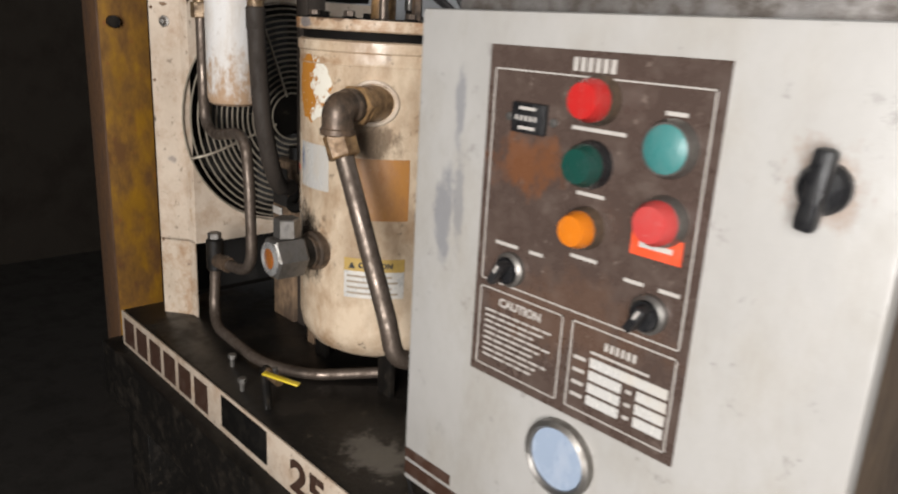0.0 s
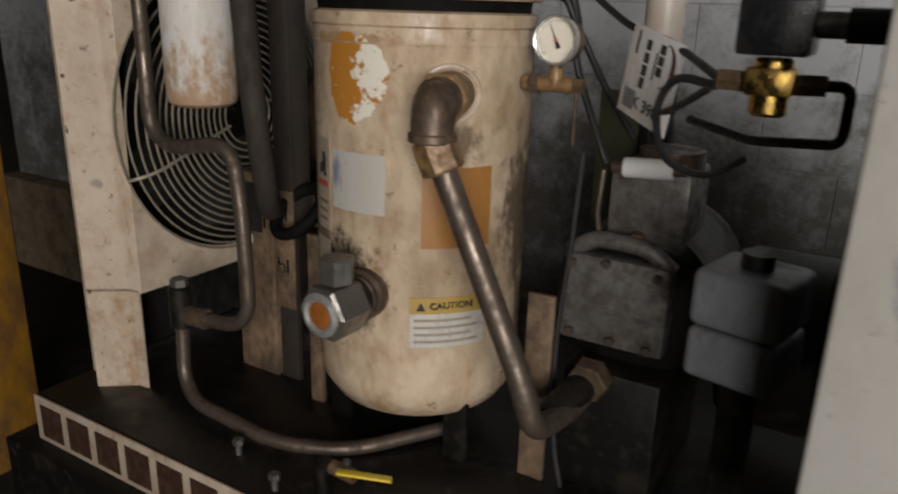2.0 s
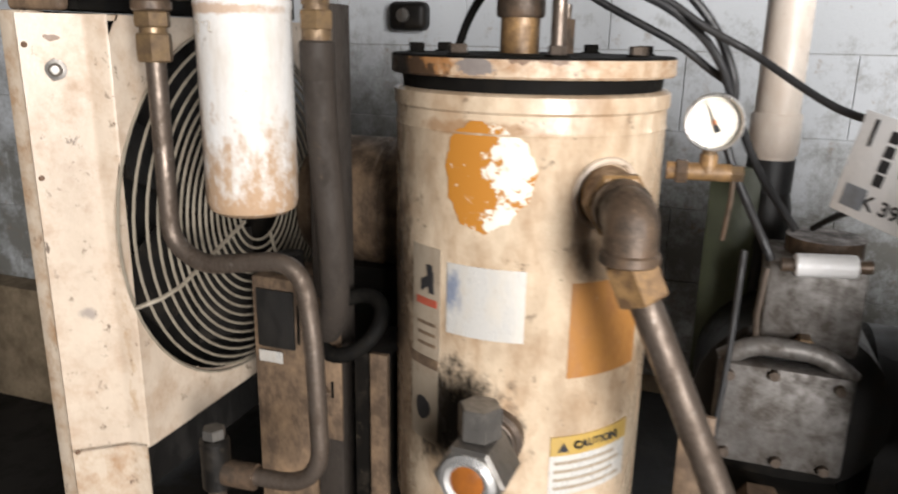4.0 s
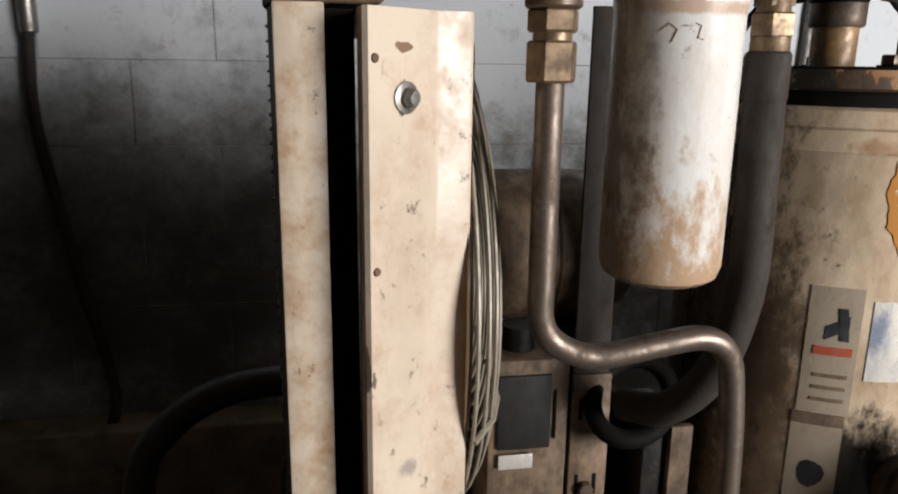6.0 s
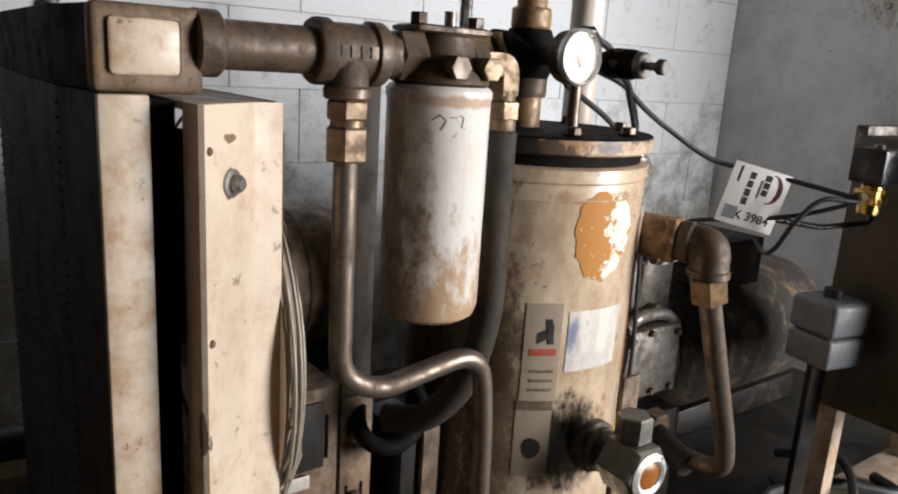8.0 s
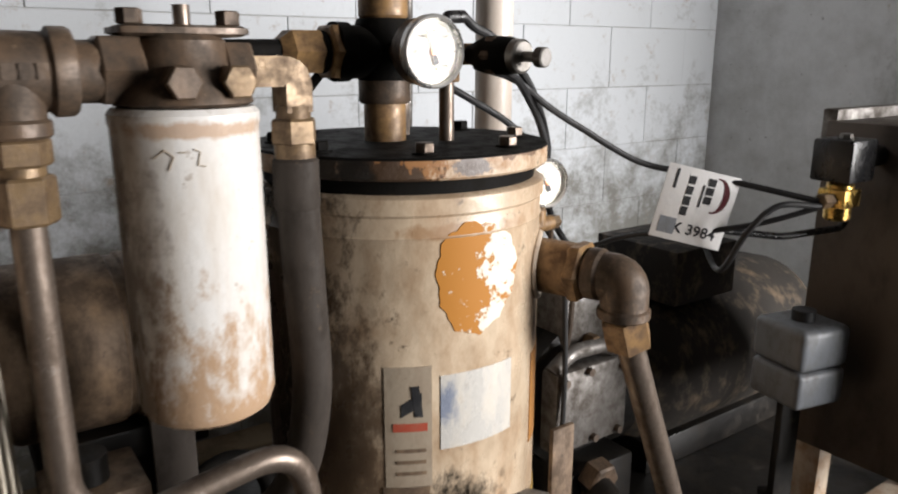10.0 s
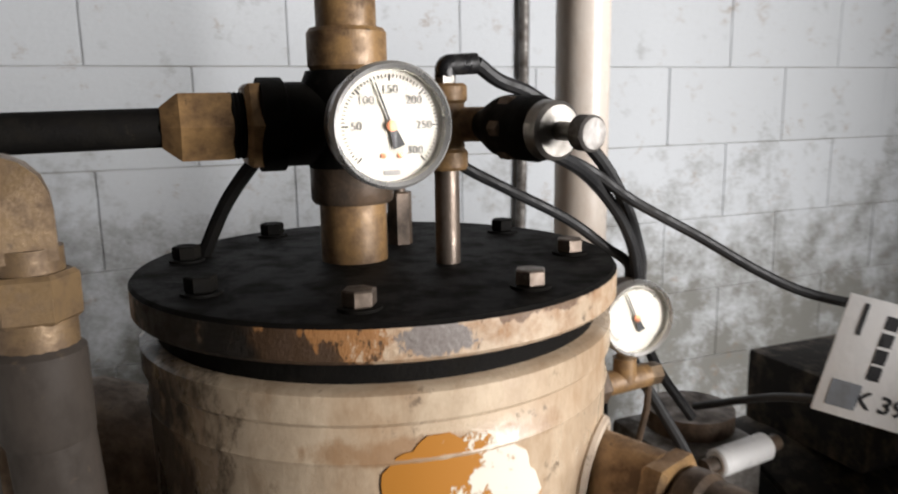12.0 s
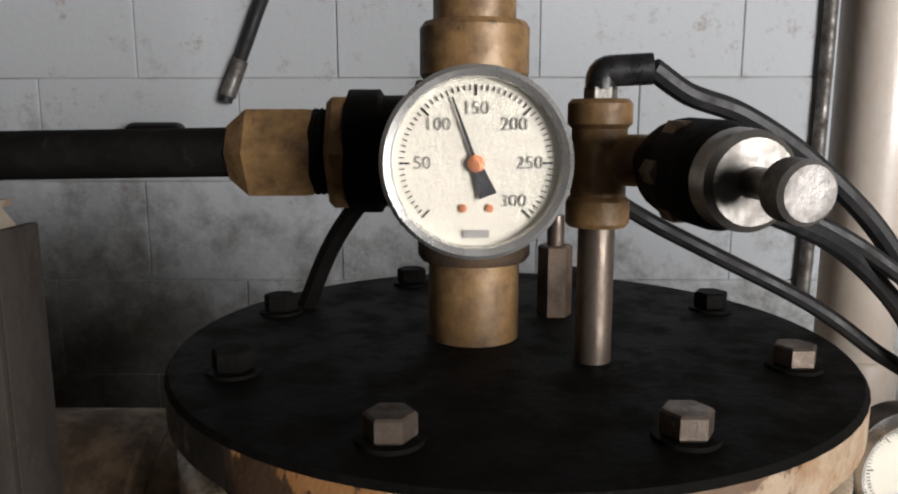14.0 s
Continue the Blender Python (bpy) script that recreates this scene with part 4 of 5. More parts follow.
part("hose", tube(B(), sagging([(hx, hy, 1.33), (hx + 0.004, hy + 0.002, 1.24), (hx + 0.008, hy + 0.008, 1.14), (hx - 0.002, hy + 0.03, 1.05), (hx - 0.03, hy + 0.065, 0.995), (hx - 0.06, hy + 0.11, 0.98)]), 0.0178, 18), hose_grey, hs)
bl = thing("coiled_hose", "black rubber hose looped behind the bent pipe", "hose", (-0.24, 0.0, 0.92))
lp = [(-0.262 + 0.046 * math.cos(t), -0.03 + 0.03 * math.sin(t), 0.972 + 0.034 * math.sin(t) + 0.012 * math.cos(t)) for t in [2 * math.pi * k / 28 for k in range(28)]]
part("loop", tube(B(), lp, 0.011, 12, True), flange_black, bl)

# ---- oil cooler: core, header tank, shroud with fan guard ----
ck = thing("oil_cooler", "tall cream oil cooler with dark core and round fan guard", "cooler", (-0.56, 0.06, 0.63))
yb = 0.345
strip = box(B(), -0.637, -0.600, -0.203, -0.195, 0.632, 1.384, 0.002)
box(strip, -0.604, -0.600, -0.195, -0.17, 0.632, 1.384, 0.001)
part("core_front_flange", strip, cream_rusty, ck, "rust-stained cream flange")
def prism(bm, outline, z0, z1):
    lo, hi = [[bm.verts.new((x, y, z)) for x, y in outline] for z in (z0, z1)]
    bm.faces.new(lo[::-1]), bm.faces.new(hi)
    for k in range(len(outline)):
        bm.faces.new((lo[k - 1], lo[k], hi[k], hi[k - 1]))
    return bm
part("core", prism(B(), [(-0.634, -0.195), (-0.646, -0.11), (-0.646, yb), (-0.602, yb), (-0.602, -0.195)], 0.66, 1.384), fin_black, ck, "oily black finned core")
for k in range(54):
    z = 0.712 + 0.0124 * k
    part("fin", box(B(), -0.6485, -0.646, -0.100, yb - 0.01, z, z + 0.0022), fin_black, ck, smooth=0)
part("header_tank", prism(B(), [(-0.636, -0.178), (-0.650, -0.10), (-0.650, yb), (-0.557, yb), (-0.557, -0.16)], 1.386, 1.448), flange_black, ck, "grime-black header tank")
hf = box(B(), -0.638, -0.554, -0.190, -0.172, 1.384, 1.4505, 0.007, seg=3)
part("header_end", hf, dirty_tan, ck, "tan header end cap")
part("end_inset", box(B(), -0.625, -0.573, -0.194, -0.1895, 1.398, 1.440, 0.004), cream_rusty, ck)
part("port", rod(B(), (-0.560, py, pz), (-0.538, py, pz), 0.027, 24, chamfer=0.002), cast_brown, ck)
# shroud: a folded sheet whose front slants towards the fan side
sh = B()
prof = [(-0.577, -0.205), (-0.575, -0.236), (-0.571, -0.2385), (-0.518, -0.1965), (-0.513, -0.1935), (-0.490, -0.1915), (-0.487, -0.189), (-0.486, yb)]
inner = [(-0.574, -0.205), (-0.572, -0.234), (-0.570, -0.2350), (-0.519, -0.1935), (-0.514, -0.1905), (-0.491, -0.1885), (-0.489, -0.187), (-0.489, yb)]
def sheet(bm, outer, inn, z0, z1):
    rows = [[bm.verts.new((x, y, z)) for x, y in line] for z in (z0, z1) for line in (outer, inn)]
    for k in range(len(outer) - 1):
        for a, b in ((0, 2), (3, 1), (1, 0), (2, 3)):
            bm.faces.new((rows[a][k], rows[a][k + 1], rows[b][k + 1], rows[b][k]))
    for k in (0, -1):
        bm.faces.new((rows[0][k], rows[2][k], rows[3][k], rows[1][k]))
    return bm
def on_shroud(u, z, out=0.0):
    """A place on the slanting front, u metres along it from its outer edge."""
    d = Vector((0.053, 0.042, 0)).normalized()
    return Vector((-0.571, -0.2385, z)) + d * u + Vector((d.y, -d.x, 0)) * out
# fan-side face has a round hole: build it as a ring of faces between hole and edge
gy, gz, gr = 0.049, 1.112, 0.256
sheet(sh, prof[:7], inner[:7], 0.82, 1.380)
part("shroud_front", sh, cream_shroud, ck, "dirty cream folded sheet-metal shroud front")
leg = sheet(B(), prof[:6], inner[:6], 0.634, 0.825)
part("shroud_leg", leg, cream_rusty, ck)
fp = B()
n = 64
hole, outer_ring = [], []
for k in range(n):
    a = 2 * math.pi * k / n
    cy_, cz_ = math.cos(a), math.sin(a)
    hole.append((gy + gr * cy_, gz + gr * cz_))
    s = min((yb - gy if cy_ > 0 else gy + 0.190) / max(abs(cy_), 1e-6), (1.380 - gz if cz_ > 0 else gz - 0.82) / max(abs(cz_), 1e-6))
    outer_ring.append((gy + s * cy_, gz + s * cz_))
for x in (-0.486, -0.489):
    vh = [fp.verts.new((x, y, z)) for y, z in hole]
    vo = [fp.verts.new((x, y, z)) for y, z in outer_ring]
    for k in range(n):
        fp.faces.new((vh[k], vh[(k + 1) % n], vo[(k + 1) % n], vo[k]))
part("shroud_face", fp, cream, ck, smooth=0)
part("shroud_top", prism(B(), [(-0.574, -0.225), (-0.520, -0.188), (-0.489, -0.185), (-0.489, yb), (-0.574, yb)], 1.373, 1.3795), cream_rusty, ck)
part("fan_hub", rod(B(), (-0.54, gy, gz), (-0.50, gy, gz), 0.055, 28), black_grease, ck)
for k in range(6):
    m = Matrix.Translation((-0.525, gy, gz)) @ Matrix.Rotation(radians(60 * k), 4, "X") @ Matrix.Rotation(radians(28), 4, "Z")
    part("fan_blade", box(B(), -0.002, 0.002, -0.05, 0.05, 0.05, 0.225, m=m), black_grease, ck)
def guard_x(q):
    return -0.452 - 0.030 * max(0.0, (q - 0.72) / 0.28) ** 2
for k in range(17):
    q = k / 16
    r = 0.055 + (gr + 0.004 - 0.055) * q
    part("guard_ring", tube(B(), [(guard_x(q), gy + r * math.cos(t), gz + r * math.sin(t)) for t in [2 * math.pi * j / 56 for j in range(56)]], 0.0021, 6, True), guard_wire, ck)
for k in range(4):
    a = radians(20 + 90 * k)
    ln = [(0.003 + guard_x((r - 0.055) / (gr - 0.051)), gy + r * math.cos(a), gz + r * math.sin(a)) for r in [0.05 + (gr - 0.044) * j / 8 for j in range(9)]]
    part("guard_rib", tube(B(), ln, 0.003, 6), guard_wire, ck)
for_normal = Vector((0.042, -0.053, 0)).normalized()
part("bolt", lathe(B(), [(0.012, 0), (0.012, 0.002), (0.0075, 0.003), (0.0075, 0.008), (0.005, 0.011), (0, 0.0115)], on_shroud(0.036, 1.317), for_normal, 16), chrome, ck)
# Black sheet added to keep the gap between core and shroud dark.
part("gap_blackout", box(B(), -0.6015, -0.578, -0.190, -0.187, 0.66, 1.38), flange_black, ck, "black sheet added to keep the gap beside the shroud dark")
for z in (1.345, 1.19, 0.82):
    part("rivet", lathe(B(), [(0.0036, 0), (0.003, 0.0015), (0, 0.0022)], on_shroud(0.006, z), for_normal, 12), rust_brown, ck)

# ---- fan motor behind the filter ----
fm = thing("fan_motor", "grimy tan fan motor lying on its bracket", "motor", (-0.31, 0.25, 0.95))
part("shell", lathe(B(), [(0.05, -0.45), (0.10, -0.445), (0.108, -0.43), (0.108, -0.315), (0.104, -0.312), (0.104, -0.300), (0.107, -0.297), (0.107, -0.235), (0.09, -0.19), (0.05, -0.172), (0, -0.17)], (0, 0.24, 1.09), (1, 0, 0), 40), dirty_tan, fm)
part("foot", box(B(), -0.42, -0.22, 0.17, 0.31, 0.95, 0.99, 0.004), black_grease, fm)
part("stand", box(B(), -0.40, -0.24, 0.20, 0.28, 0.63, 0.95, 0.003), black_grease, fm)

# ---- support post and starter box ----
sp = thing("support_post", "dirty steel support post bolted to the deck", "post", (-0.306, -0.01, 0.63))
post = box(B(), -0.328, -0.286, -0.016, -0.010, 0.632, 1.40, 0.001)
box(post, -0.292, -0.286, -0.010, 0.03, 0.632, 1.40, 0.001)
part("angle_bar", post, hose_grey, sp)
part("splice_plate", box(B(), -0.330, -0.284, -0.022, -0.0165, 0.78, 1.00, 0.001), dirty_tan, sp)
for z in (0.958, 0.862):
    part("slot", box(B(), -0.3, -0.296, -0.0235, -0.022, z - 0.013, z + 0.013, 0.0006), flange_black, sp)
    part("slot", box(B(), -0.322, -0.318, -0.0235, -0.022, z - 0.013, z + 0.013, 0.0006), flange_black, sp)
    part("bolt", hexa(B(), (-0.31, -0.022, z - 0.004), (-0.31, -0.032, z - 0.004), 0.009), cast_brown, sp)
sb = thing("starter_box", "grimy sheet-metal box with a dark cover plate", "electrical box", (-0.38, 0.0, 0.63))
part("body", box(B(), -0.428, -0.334, -0.022, 0.07, 0.632, 1.022, 0.004), dirty_tan, sb)
part("cover", box(B(), -0.418, -0.356, -0.027, -0.0225, 0.915, 1.005, 0.002), fin_black, sb, "oil-blackened cover plate")
part("torn_label", box(B(), -0.416, -0.376, -0.0285, -0.0272, 0.892, 0.910, 0.0005), silver_label, sb)
part("slot", box(B(), -0.352, -0.349, -0.0245, -0.0222, 0.925, 0.985, 0.0005), flange_black, sb)
part("top_conduit", rod(B(), (-0.385, 0.02, 1.02), (-0.385, 0.02, 1.05), 0.02, 16), black_grease, sb)
bk = thing("deck_bracket", "tan steel bracket beside the tank foot", "bracket", (-0.2, -0.05, 0.63))
part("upright", box(B(), -0.222, -0.196, -0.055, -0.045, 0.632, 0.945, 0.001), dirty_tan, bk)
part("plate", box(B(), -0.25, -0.196, -0.045, 0.06, 0.632, 0.94, 0.001), black_grease, bk)

# ---- compressor base ----
base = thing("compressor_base", "black oily steel deck with a cream name plate edge", "base frame", (0.25, 0.1, 0.0))
part("deck", box(B(), -0.640, 1.28, -0.313, 0.62, 0.560, 0.6355, 0.003), deck_grime, base, "oil-soaked black deck plate")
plate = part("face_plate", box(B(), -0.642, 1.28, -0.3185, -0.3135, 0.545, 0.634, 0.0015), cream, base, "chipped cream front edge")
part("lower_beam", box(B(), -0.70, 1.30, -0.35, 0.62, 0.40, 0.544, 0.004), black_grease, base)
for x in (-0.55, 0.25, 1.1):
    part("skid_foot", box(B(), x - 0.06, x + 0.06, -0.33, 0.6, 0.047, 0.40, 0.004), black_grease, base)
for k in range(6):
    part("maker_mark", box(B(), -0.624 + 0.078 * k, -0.564 + 0.078 * k, -0.3195, -0.3186, 0.556, 0.620), print_brown, base, smooth=0)
part("slot_patch", box(B(), -0.112, 0.064, -0.3200, -0.3187, 0.560, 0.628, 0.001), flange_black, base, "black rectangle on the front edge")
words("model_letters", "25 HP", 0.083, on_front(0.283, -0.3188, 0.588), print_brown, base, 0.0006, 0.003, span=(0.28, 0.064))

lv = thing("ball_valve", "small brass drain valve with a yellow lever above the deck", "valve", (0.06, -0.29, 0.6355))
part("body", rod(B(), (0.025, -0.292, 0.722), (0.062, -0.290, 0.718), 0.010, 14), brass_dull, lv)
part("lever", box(B(), -0.036, 0.036, -0.006, 0.006, -0.002, 0.002, 0.0015, Matrix.Translation((0.086, -0.301, 0.736)) @ Matrix.Rotation(radians(28), 4, "Z") @ Matrix.Rotation(radians(6), 4, "Y")), lever_yellow, lv, "yellow plastic lever grip")
part("stem", rod(B(), (0.052, -0.292, 0.72), (0.052, -0.294, 0.742), 0.005, 10), chrome, lv)
part("riser", tube(B(), rounded([(0.03, -0.292, 0.722), (0.0, -0.286, 0.72), (0.0, -0.28, 0.634)], 0.02), 0.009, 10), black_grease, lv)
for x, y in ((-0.20, -0.25), (-0.09, -0.285)):
    eb = thing("eye_bolt", "greasy bolt standing on the deck", "bolt", (x, y, 0.6355), "deck bolts")
    part("shank", rod(B(), (x, y, 0.6355), (x, y, 0.656), 0.005, 10), chrome, eb)
    part("head", hexa(B(), (x, y, 0.653), (x, y, 0.663), 0.009), chrome, eb)

# ---- control cabinet ----
cab = thing("control_cabinet", "cream control cabinet with a brown operator panel", "cabinet", (0.78, -0.30, 0.63))
X0, X1, YF, YB, ZB, ZT = 0.577, 1.010, -0.433, -0.168, 0.856, 1.352
part("body", box(B(), X0 + 0.001, X1 - 0.001, YF + 0.022, YB, ZB, ZT - 0.004, 0.003), cabinet_dark, cab, "dark brown cabinet sides")
door = part("door", box(B(), X0, X1, YF, YF + 0.0215, ZB - 0.004, ZT, 0.004), cream_clean, cab, "cream cabinet door with smudges")
part("stripe", box(B(), X0 + 0.003, X0 + 0.075, YF - 0.0008, YF, 0.880, 0.892, 0.0002), print_brown, door)
part("stripe", box(B(), X0 + 0.003, X1 - 0.003, YF - 0.0008, YF, 0.860, 0.876, 0.0002), print_brown, door)
part("mounting_flange", box(B(), X0 + 0.01, X1 - 0.01, YB - 0.01, YB + 0.012, ZT - 0.03, ZT + 0.012, 0.002), alu, cab)
part("top_flange", box(B(), X0 + 0.02, X1, YF + 0.03, YF + 0.034, ZT - 0.004, ZT + 0.014, 0.001), alu, cab, "bright angle strip on the cabinet top")
legb = box(B(), 0.589, 0.595, -0.215, -0.175, 0.6355, 0.857, 0.001)
box(legb, 0.595, 0.626, -0.215, -0.209, 0.6355, 0.857, 0.001)
part("leg", legb, cream_rusty, cab, "cream angle-iron cabinet leg")
part("leg", box(B(), 0.967, 0.997, -0.215, -0.175, 0.6355, 0.857, 0.001), cream_rusty, cab)
part("mounting_rail", box(B(), 0.60, 1.20, -0.305, -0.165, 0.6362, 0.6440, 0.002), cream_rusty, base, "grimy cream mounting rail under the cabinet")
# operator panel
PX0, PX1, PZ0, PZ1 = 0.672, 0.891, 1.0245, 1.3245
YP = YF - 0.0016
pan = part("operator_panel", box(B(), PX0, PX1, YP, YF + 0.001, PZ0, PZ1, 0.0), panel_brown, cab, "scratched brown operator panel", smooth=0)
def at(u, v):
    return PX0 + (PX1 - PX0) * u, PZ1 - (PZ1 - PZ0) * v
def line(u0, v0, u1, v1, w=0.0006):
    (xa, za), (xb, zb) = at(u0, v0), at(u1, v1)
    part("rule", box(B(), min(xa, xb) - w, max(xa, xb) + w, YP - 0.0005, YP, min(za, zb) - w, max(za, zb) + w), print_white, pan, smooth=0)
for u0, v0, u1, v1 in ((0.035, 0.065, 0.965, 0.69), (0.035, 0.715, 0.475, 0.97), (0.525, 0.715, 0.965, 0.97)):
    line(u0, v0, u1, v0), line(u0, v1, u1, v1), line(u0, v0, u0, v1), line(u1, v0, u1, v1)
def ptext(text, u, v, size, bold=0.0):
    x, z = at(u, v)
    words("panel_letters", text, size, on_front(x, YP - 0.0002, z), print_white, pan, 0.0002, bold)
def pbar(u0, u1, v, h=0.0022, mat=None):
    (xa, z), (xb, _) = at(u0, v), at(u1, v)
    part("text_bar", box(B(), xa, xb, YP - 0.0005, YP, z - h / 2, z + h / 2), mat or print_white, pan, smooth=0)
for k in range(6):
    pbar(0.41 + 0.032 * k, 0.430 + 0.032 * k, 0.035, 0.0105)
ptext("CAUTION", 0.255, 0.75, 0.011, 0.0003)
for k in range(9):
    u, end = 0.07, 0.44 - 0.05 * ((k * 7) % 3)
    while u < end - 0.02:
        w = min(random.uniform(0.025, 0.075), end - u)
        pbar(u, u + w, 0.785 + 0.0185 * k, 0.0019)
        u += w + 0.009
for k in range(6):
    pbar(0.677 + 0.024 * k, 0.691 + 0.024 * k, 0.755, 0.0070)
pbar(0.62, 0.87, 0.785)
for k in range(4):
    v = 0.815 + 0.037 * k
    pbar(0.545, 0.60, v, 0.003)
    pbar(0.62, 0.765 if k else 0.95, v, 0.0085, silver_label)
    if k:
        pbar(0.785, 0.81, v, 0.003), pbar(0.83, 0.95, v, 0.0085, silver_label)
for u0, u1, v in ((0.43, 0.66, 0.195), (0.48, 0.60, 0.362), (0.48, 0.60, 0.535), (0.80, 0.88, 0.128), (0.10, 0.22, 0.565), (0.28, 0.35, 0.565), (0.72, 0.80, 0.555), (0.86, 0.94, 0.555)):
    pbar(u0, u1, v, 0.003)
def button(name, label, u, v, r, lens, proud, rim):
    x, z = at(u, v)
    b = part(name, lathe(B(), [(r * 1.15, 0), (r * 1.15, 0.004), (r * 1.02, 0.009), (r * 1.02, 0.010)], (x, YP, z), (0, -1, 0), 32), rim, pan, label)
    part("cap", lathe(B(), [(r, 0.004), (r, 0.008 + proud * 0.6), (r * 0.8, 0.010 + proud), (0, 0.011 + proud)], (x, YP, z), (0, -1, 0), 32), lens, b)
button("pilot_light", "red pilot light", 0.54, 0.118, 0.0165, red_lens, 0.014, cast_brown)
button("pilot_light", "dark green pilot light", 0.535, 0.282, 0.0165, green_lens, 0.012, black_plastic)
button("pilot_light", "orange pilot light", 0.54, 0.45, 0.015, orange_lens, 0.012, cast_brown)
button("push_button", "teal start button with a chrome ring", 0.838, 0.208, 0.0185, teal, 0.002, chrome)
button("push_button", "faded red stop button with a chrome ring", 0.848, 0.382, 0.0165, red_faded, 0.012, chrome)
x, z = at(0.83, 0.452)
part("stop_label", box(B(), x - 0.0215, x + 0.0215, YP - 0.0012, YP, z - 0.009, z + 0.009), label_red, pan, "orange-red label under the stop button", smooth=0)
part("text_bar", box(B(), x - 0.014, x + 0.014, YP - 0.0016, YP - 0.0012, z - 0.002, z + 0.002), silver_label, pan, smooth=0)
for u, v in ((0.197, 0.634), (0.84, 0.622)):
    x, z = at(u, v)
    s = part("selector_switch", lathe(B(), [(0.0155, 0), (0.0155, 0.005), (0.0125, 0.008), (0.0125, 0.003)], (x, YP, z), (0, -1, 0), 32), chrome, pan, "black selector knob in a chrome ring")
    part("knob", lathe(B(), [(0.0115, 0.003), (0.0115, 0.010), (0, 0.011)], (x, YP, z), (0, -1, 0), 24), black_plastic, s)
    part("grip", box(B(), -0.0035, 0.0035, -0.024, -0.008, -0.011, 0.011, 0.001, Matrix.Translation((x, YP, z)) @ Matrix.Rotation(radians(30), 4, "Y")), black_plastic, s)
    part("pointer", box(B(), -0.0012, 0.0012, -0.0246, -0.0239, 0.002, 0.010, 0, Matrix.Translation((x, YP, z)) @ Matrix.Rotation(radians(30), 4, "Y")), print_white, s, smooth=0)
x, z = at(0.235, 0.19)
hm = part("hour_meter", box(B(), x - 0.018, x + 0.018, YP - 0.006, YP, z - 0.0125, z + 0.0125, 0.0015), black_plastic, pan, "black hour meter")
part("window", box(B(), x - 0.014, x + 0.014, YP - 0.0066, YP - 0.006, z - 0.003, z + 0.003), print_black, hm, smooth=0)
for dz in (-0.008, 0.008):
    part("text_bar", box(B(), x - 0.009, x + 0.009, YP - 0.0066, YP - 0.006, z + dz - 0.0013, z + dz + 0.0013), print_white, hm, smooth=0)
for k in range(5):
    part("text_bar", box(B(), x - 0.012 + 0.005 * k, x - 0.0095 + 0.005 * k, YP - 0.007, YP - 0.0066, z - 0.002, z + 0.002), print_white, hm, smooth=0)
for dx in (-0.024, 0.024):
    part("screw", lathe(B(), [(0.0038, 0), (0.0035, 0.002), (0, 0.003)], (x + dx, YP, z - 0.001), (0, -1, 0), 14), chrome, pan)
# door latch and window
lt = part("latch", lathe(B(), [(0.0165, 0), (0.0165, 0.006), (0.0135, 0.010), (0, 0.011)], (0.962, YF, 1.254), (0, -1, 0), 28), black_plastic, door, "black twist latch")
part("handle", box(B(), -0.0068, 0.0068, -0.022, -0.009, -0.026, 0.026, 0.004, Matrix.Translation((0.962, YF, 1.254)) @ Matrix.Rotation(radians(6), 4, "Y")), black_plastic, lt)
wd = part("round_meter", lathe(B(), [(0.035, 0), (0.035, 0.008), (0.031, 0.011), (0.0285, 0.008), (0.0285, 0.004)], (0.788, YF, 0.982), (0, -1, 0), 40), chrome, door, "round meter with a bright bezel and cloudy glass")
part("face", lathe(B(), [(0.0288, 0.003), (0.0288, 0.0055), (0, 0.006)], (0.788, YF, 0.982), (0, -1, 0), 32), blue_grey, wd)

# ---- airend, intake and motor ----
ae = thing("airend", "oily grey cast compressor airend with bolted cover", "compressor", (0.33, 0.12, 0.63))
part("casting", lathe(B(), [(0.09, 0), (0.115, 0.01), (0.115, 0.20), (0.09, 0.24)], (0.31, 0.02, 0.925), (0.0, 1, 0), 32), black_grease, ae)
cv = box(B(), 0.222, 0.372, -0.016, 0.02, 0.862, 0.992, 0.006)
part("cover", cv, alu, ae, "stained aluminium cover plate")
part("cover_top", tube(B(), rounded([(0.225, 0.0, 0.99), (0.26, 0.0, 1.014), (0.335, 0.0, 1.012), (0.370, 0.0, 0.985)], 0.03, 6), 0.012, 12), alu, ae)
for x, z in ((0.236, 0.978), (0.285, 0.985), (0.356, 0.978), (0.240, 0.876), (0.300, 0.874), (0.352, 0.873)):
    part("bolt", rod(B(), (x, -0.016, z), (x, -0.024, z), 0.006, 12), pipe_steel, ae)
part("foot", box(B(), 0.24, 0.38, -0.03, 0.22, 0.6355, 0.83, 0.006), black_grease, ae)
part("oil_port", hexa(B(), (0.285, -0.03, 0.825), (0.285, -0.06, 0.82), 0.03), cast_brown, ae)
part("oil_elbow", tube(B(), rounded([(0.285, -0.02, 0.82), (0.27, -0.09, 0.805), (0.262, -0.14, 0.795)], 0.03), 0.022, 14), black_grease, ae)
iv = thing("intake_valve", "grey cast intake valve block over the airend", "valve", (0.33, 0.06, 1.0))
part("block", box(B(), 0.265, 0.375, 0.02, 0.13, 1.0, 1.115, 0.008), alu, iv)
part("throat", rod(B(), (0.33, 0.08, 1.11), (0.33, 0.08, 1.135), 0.045, 24), cast_brown, iv)
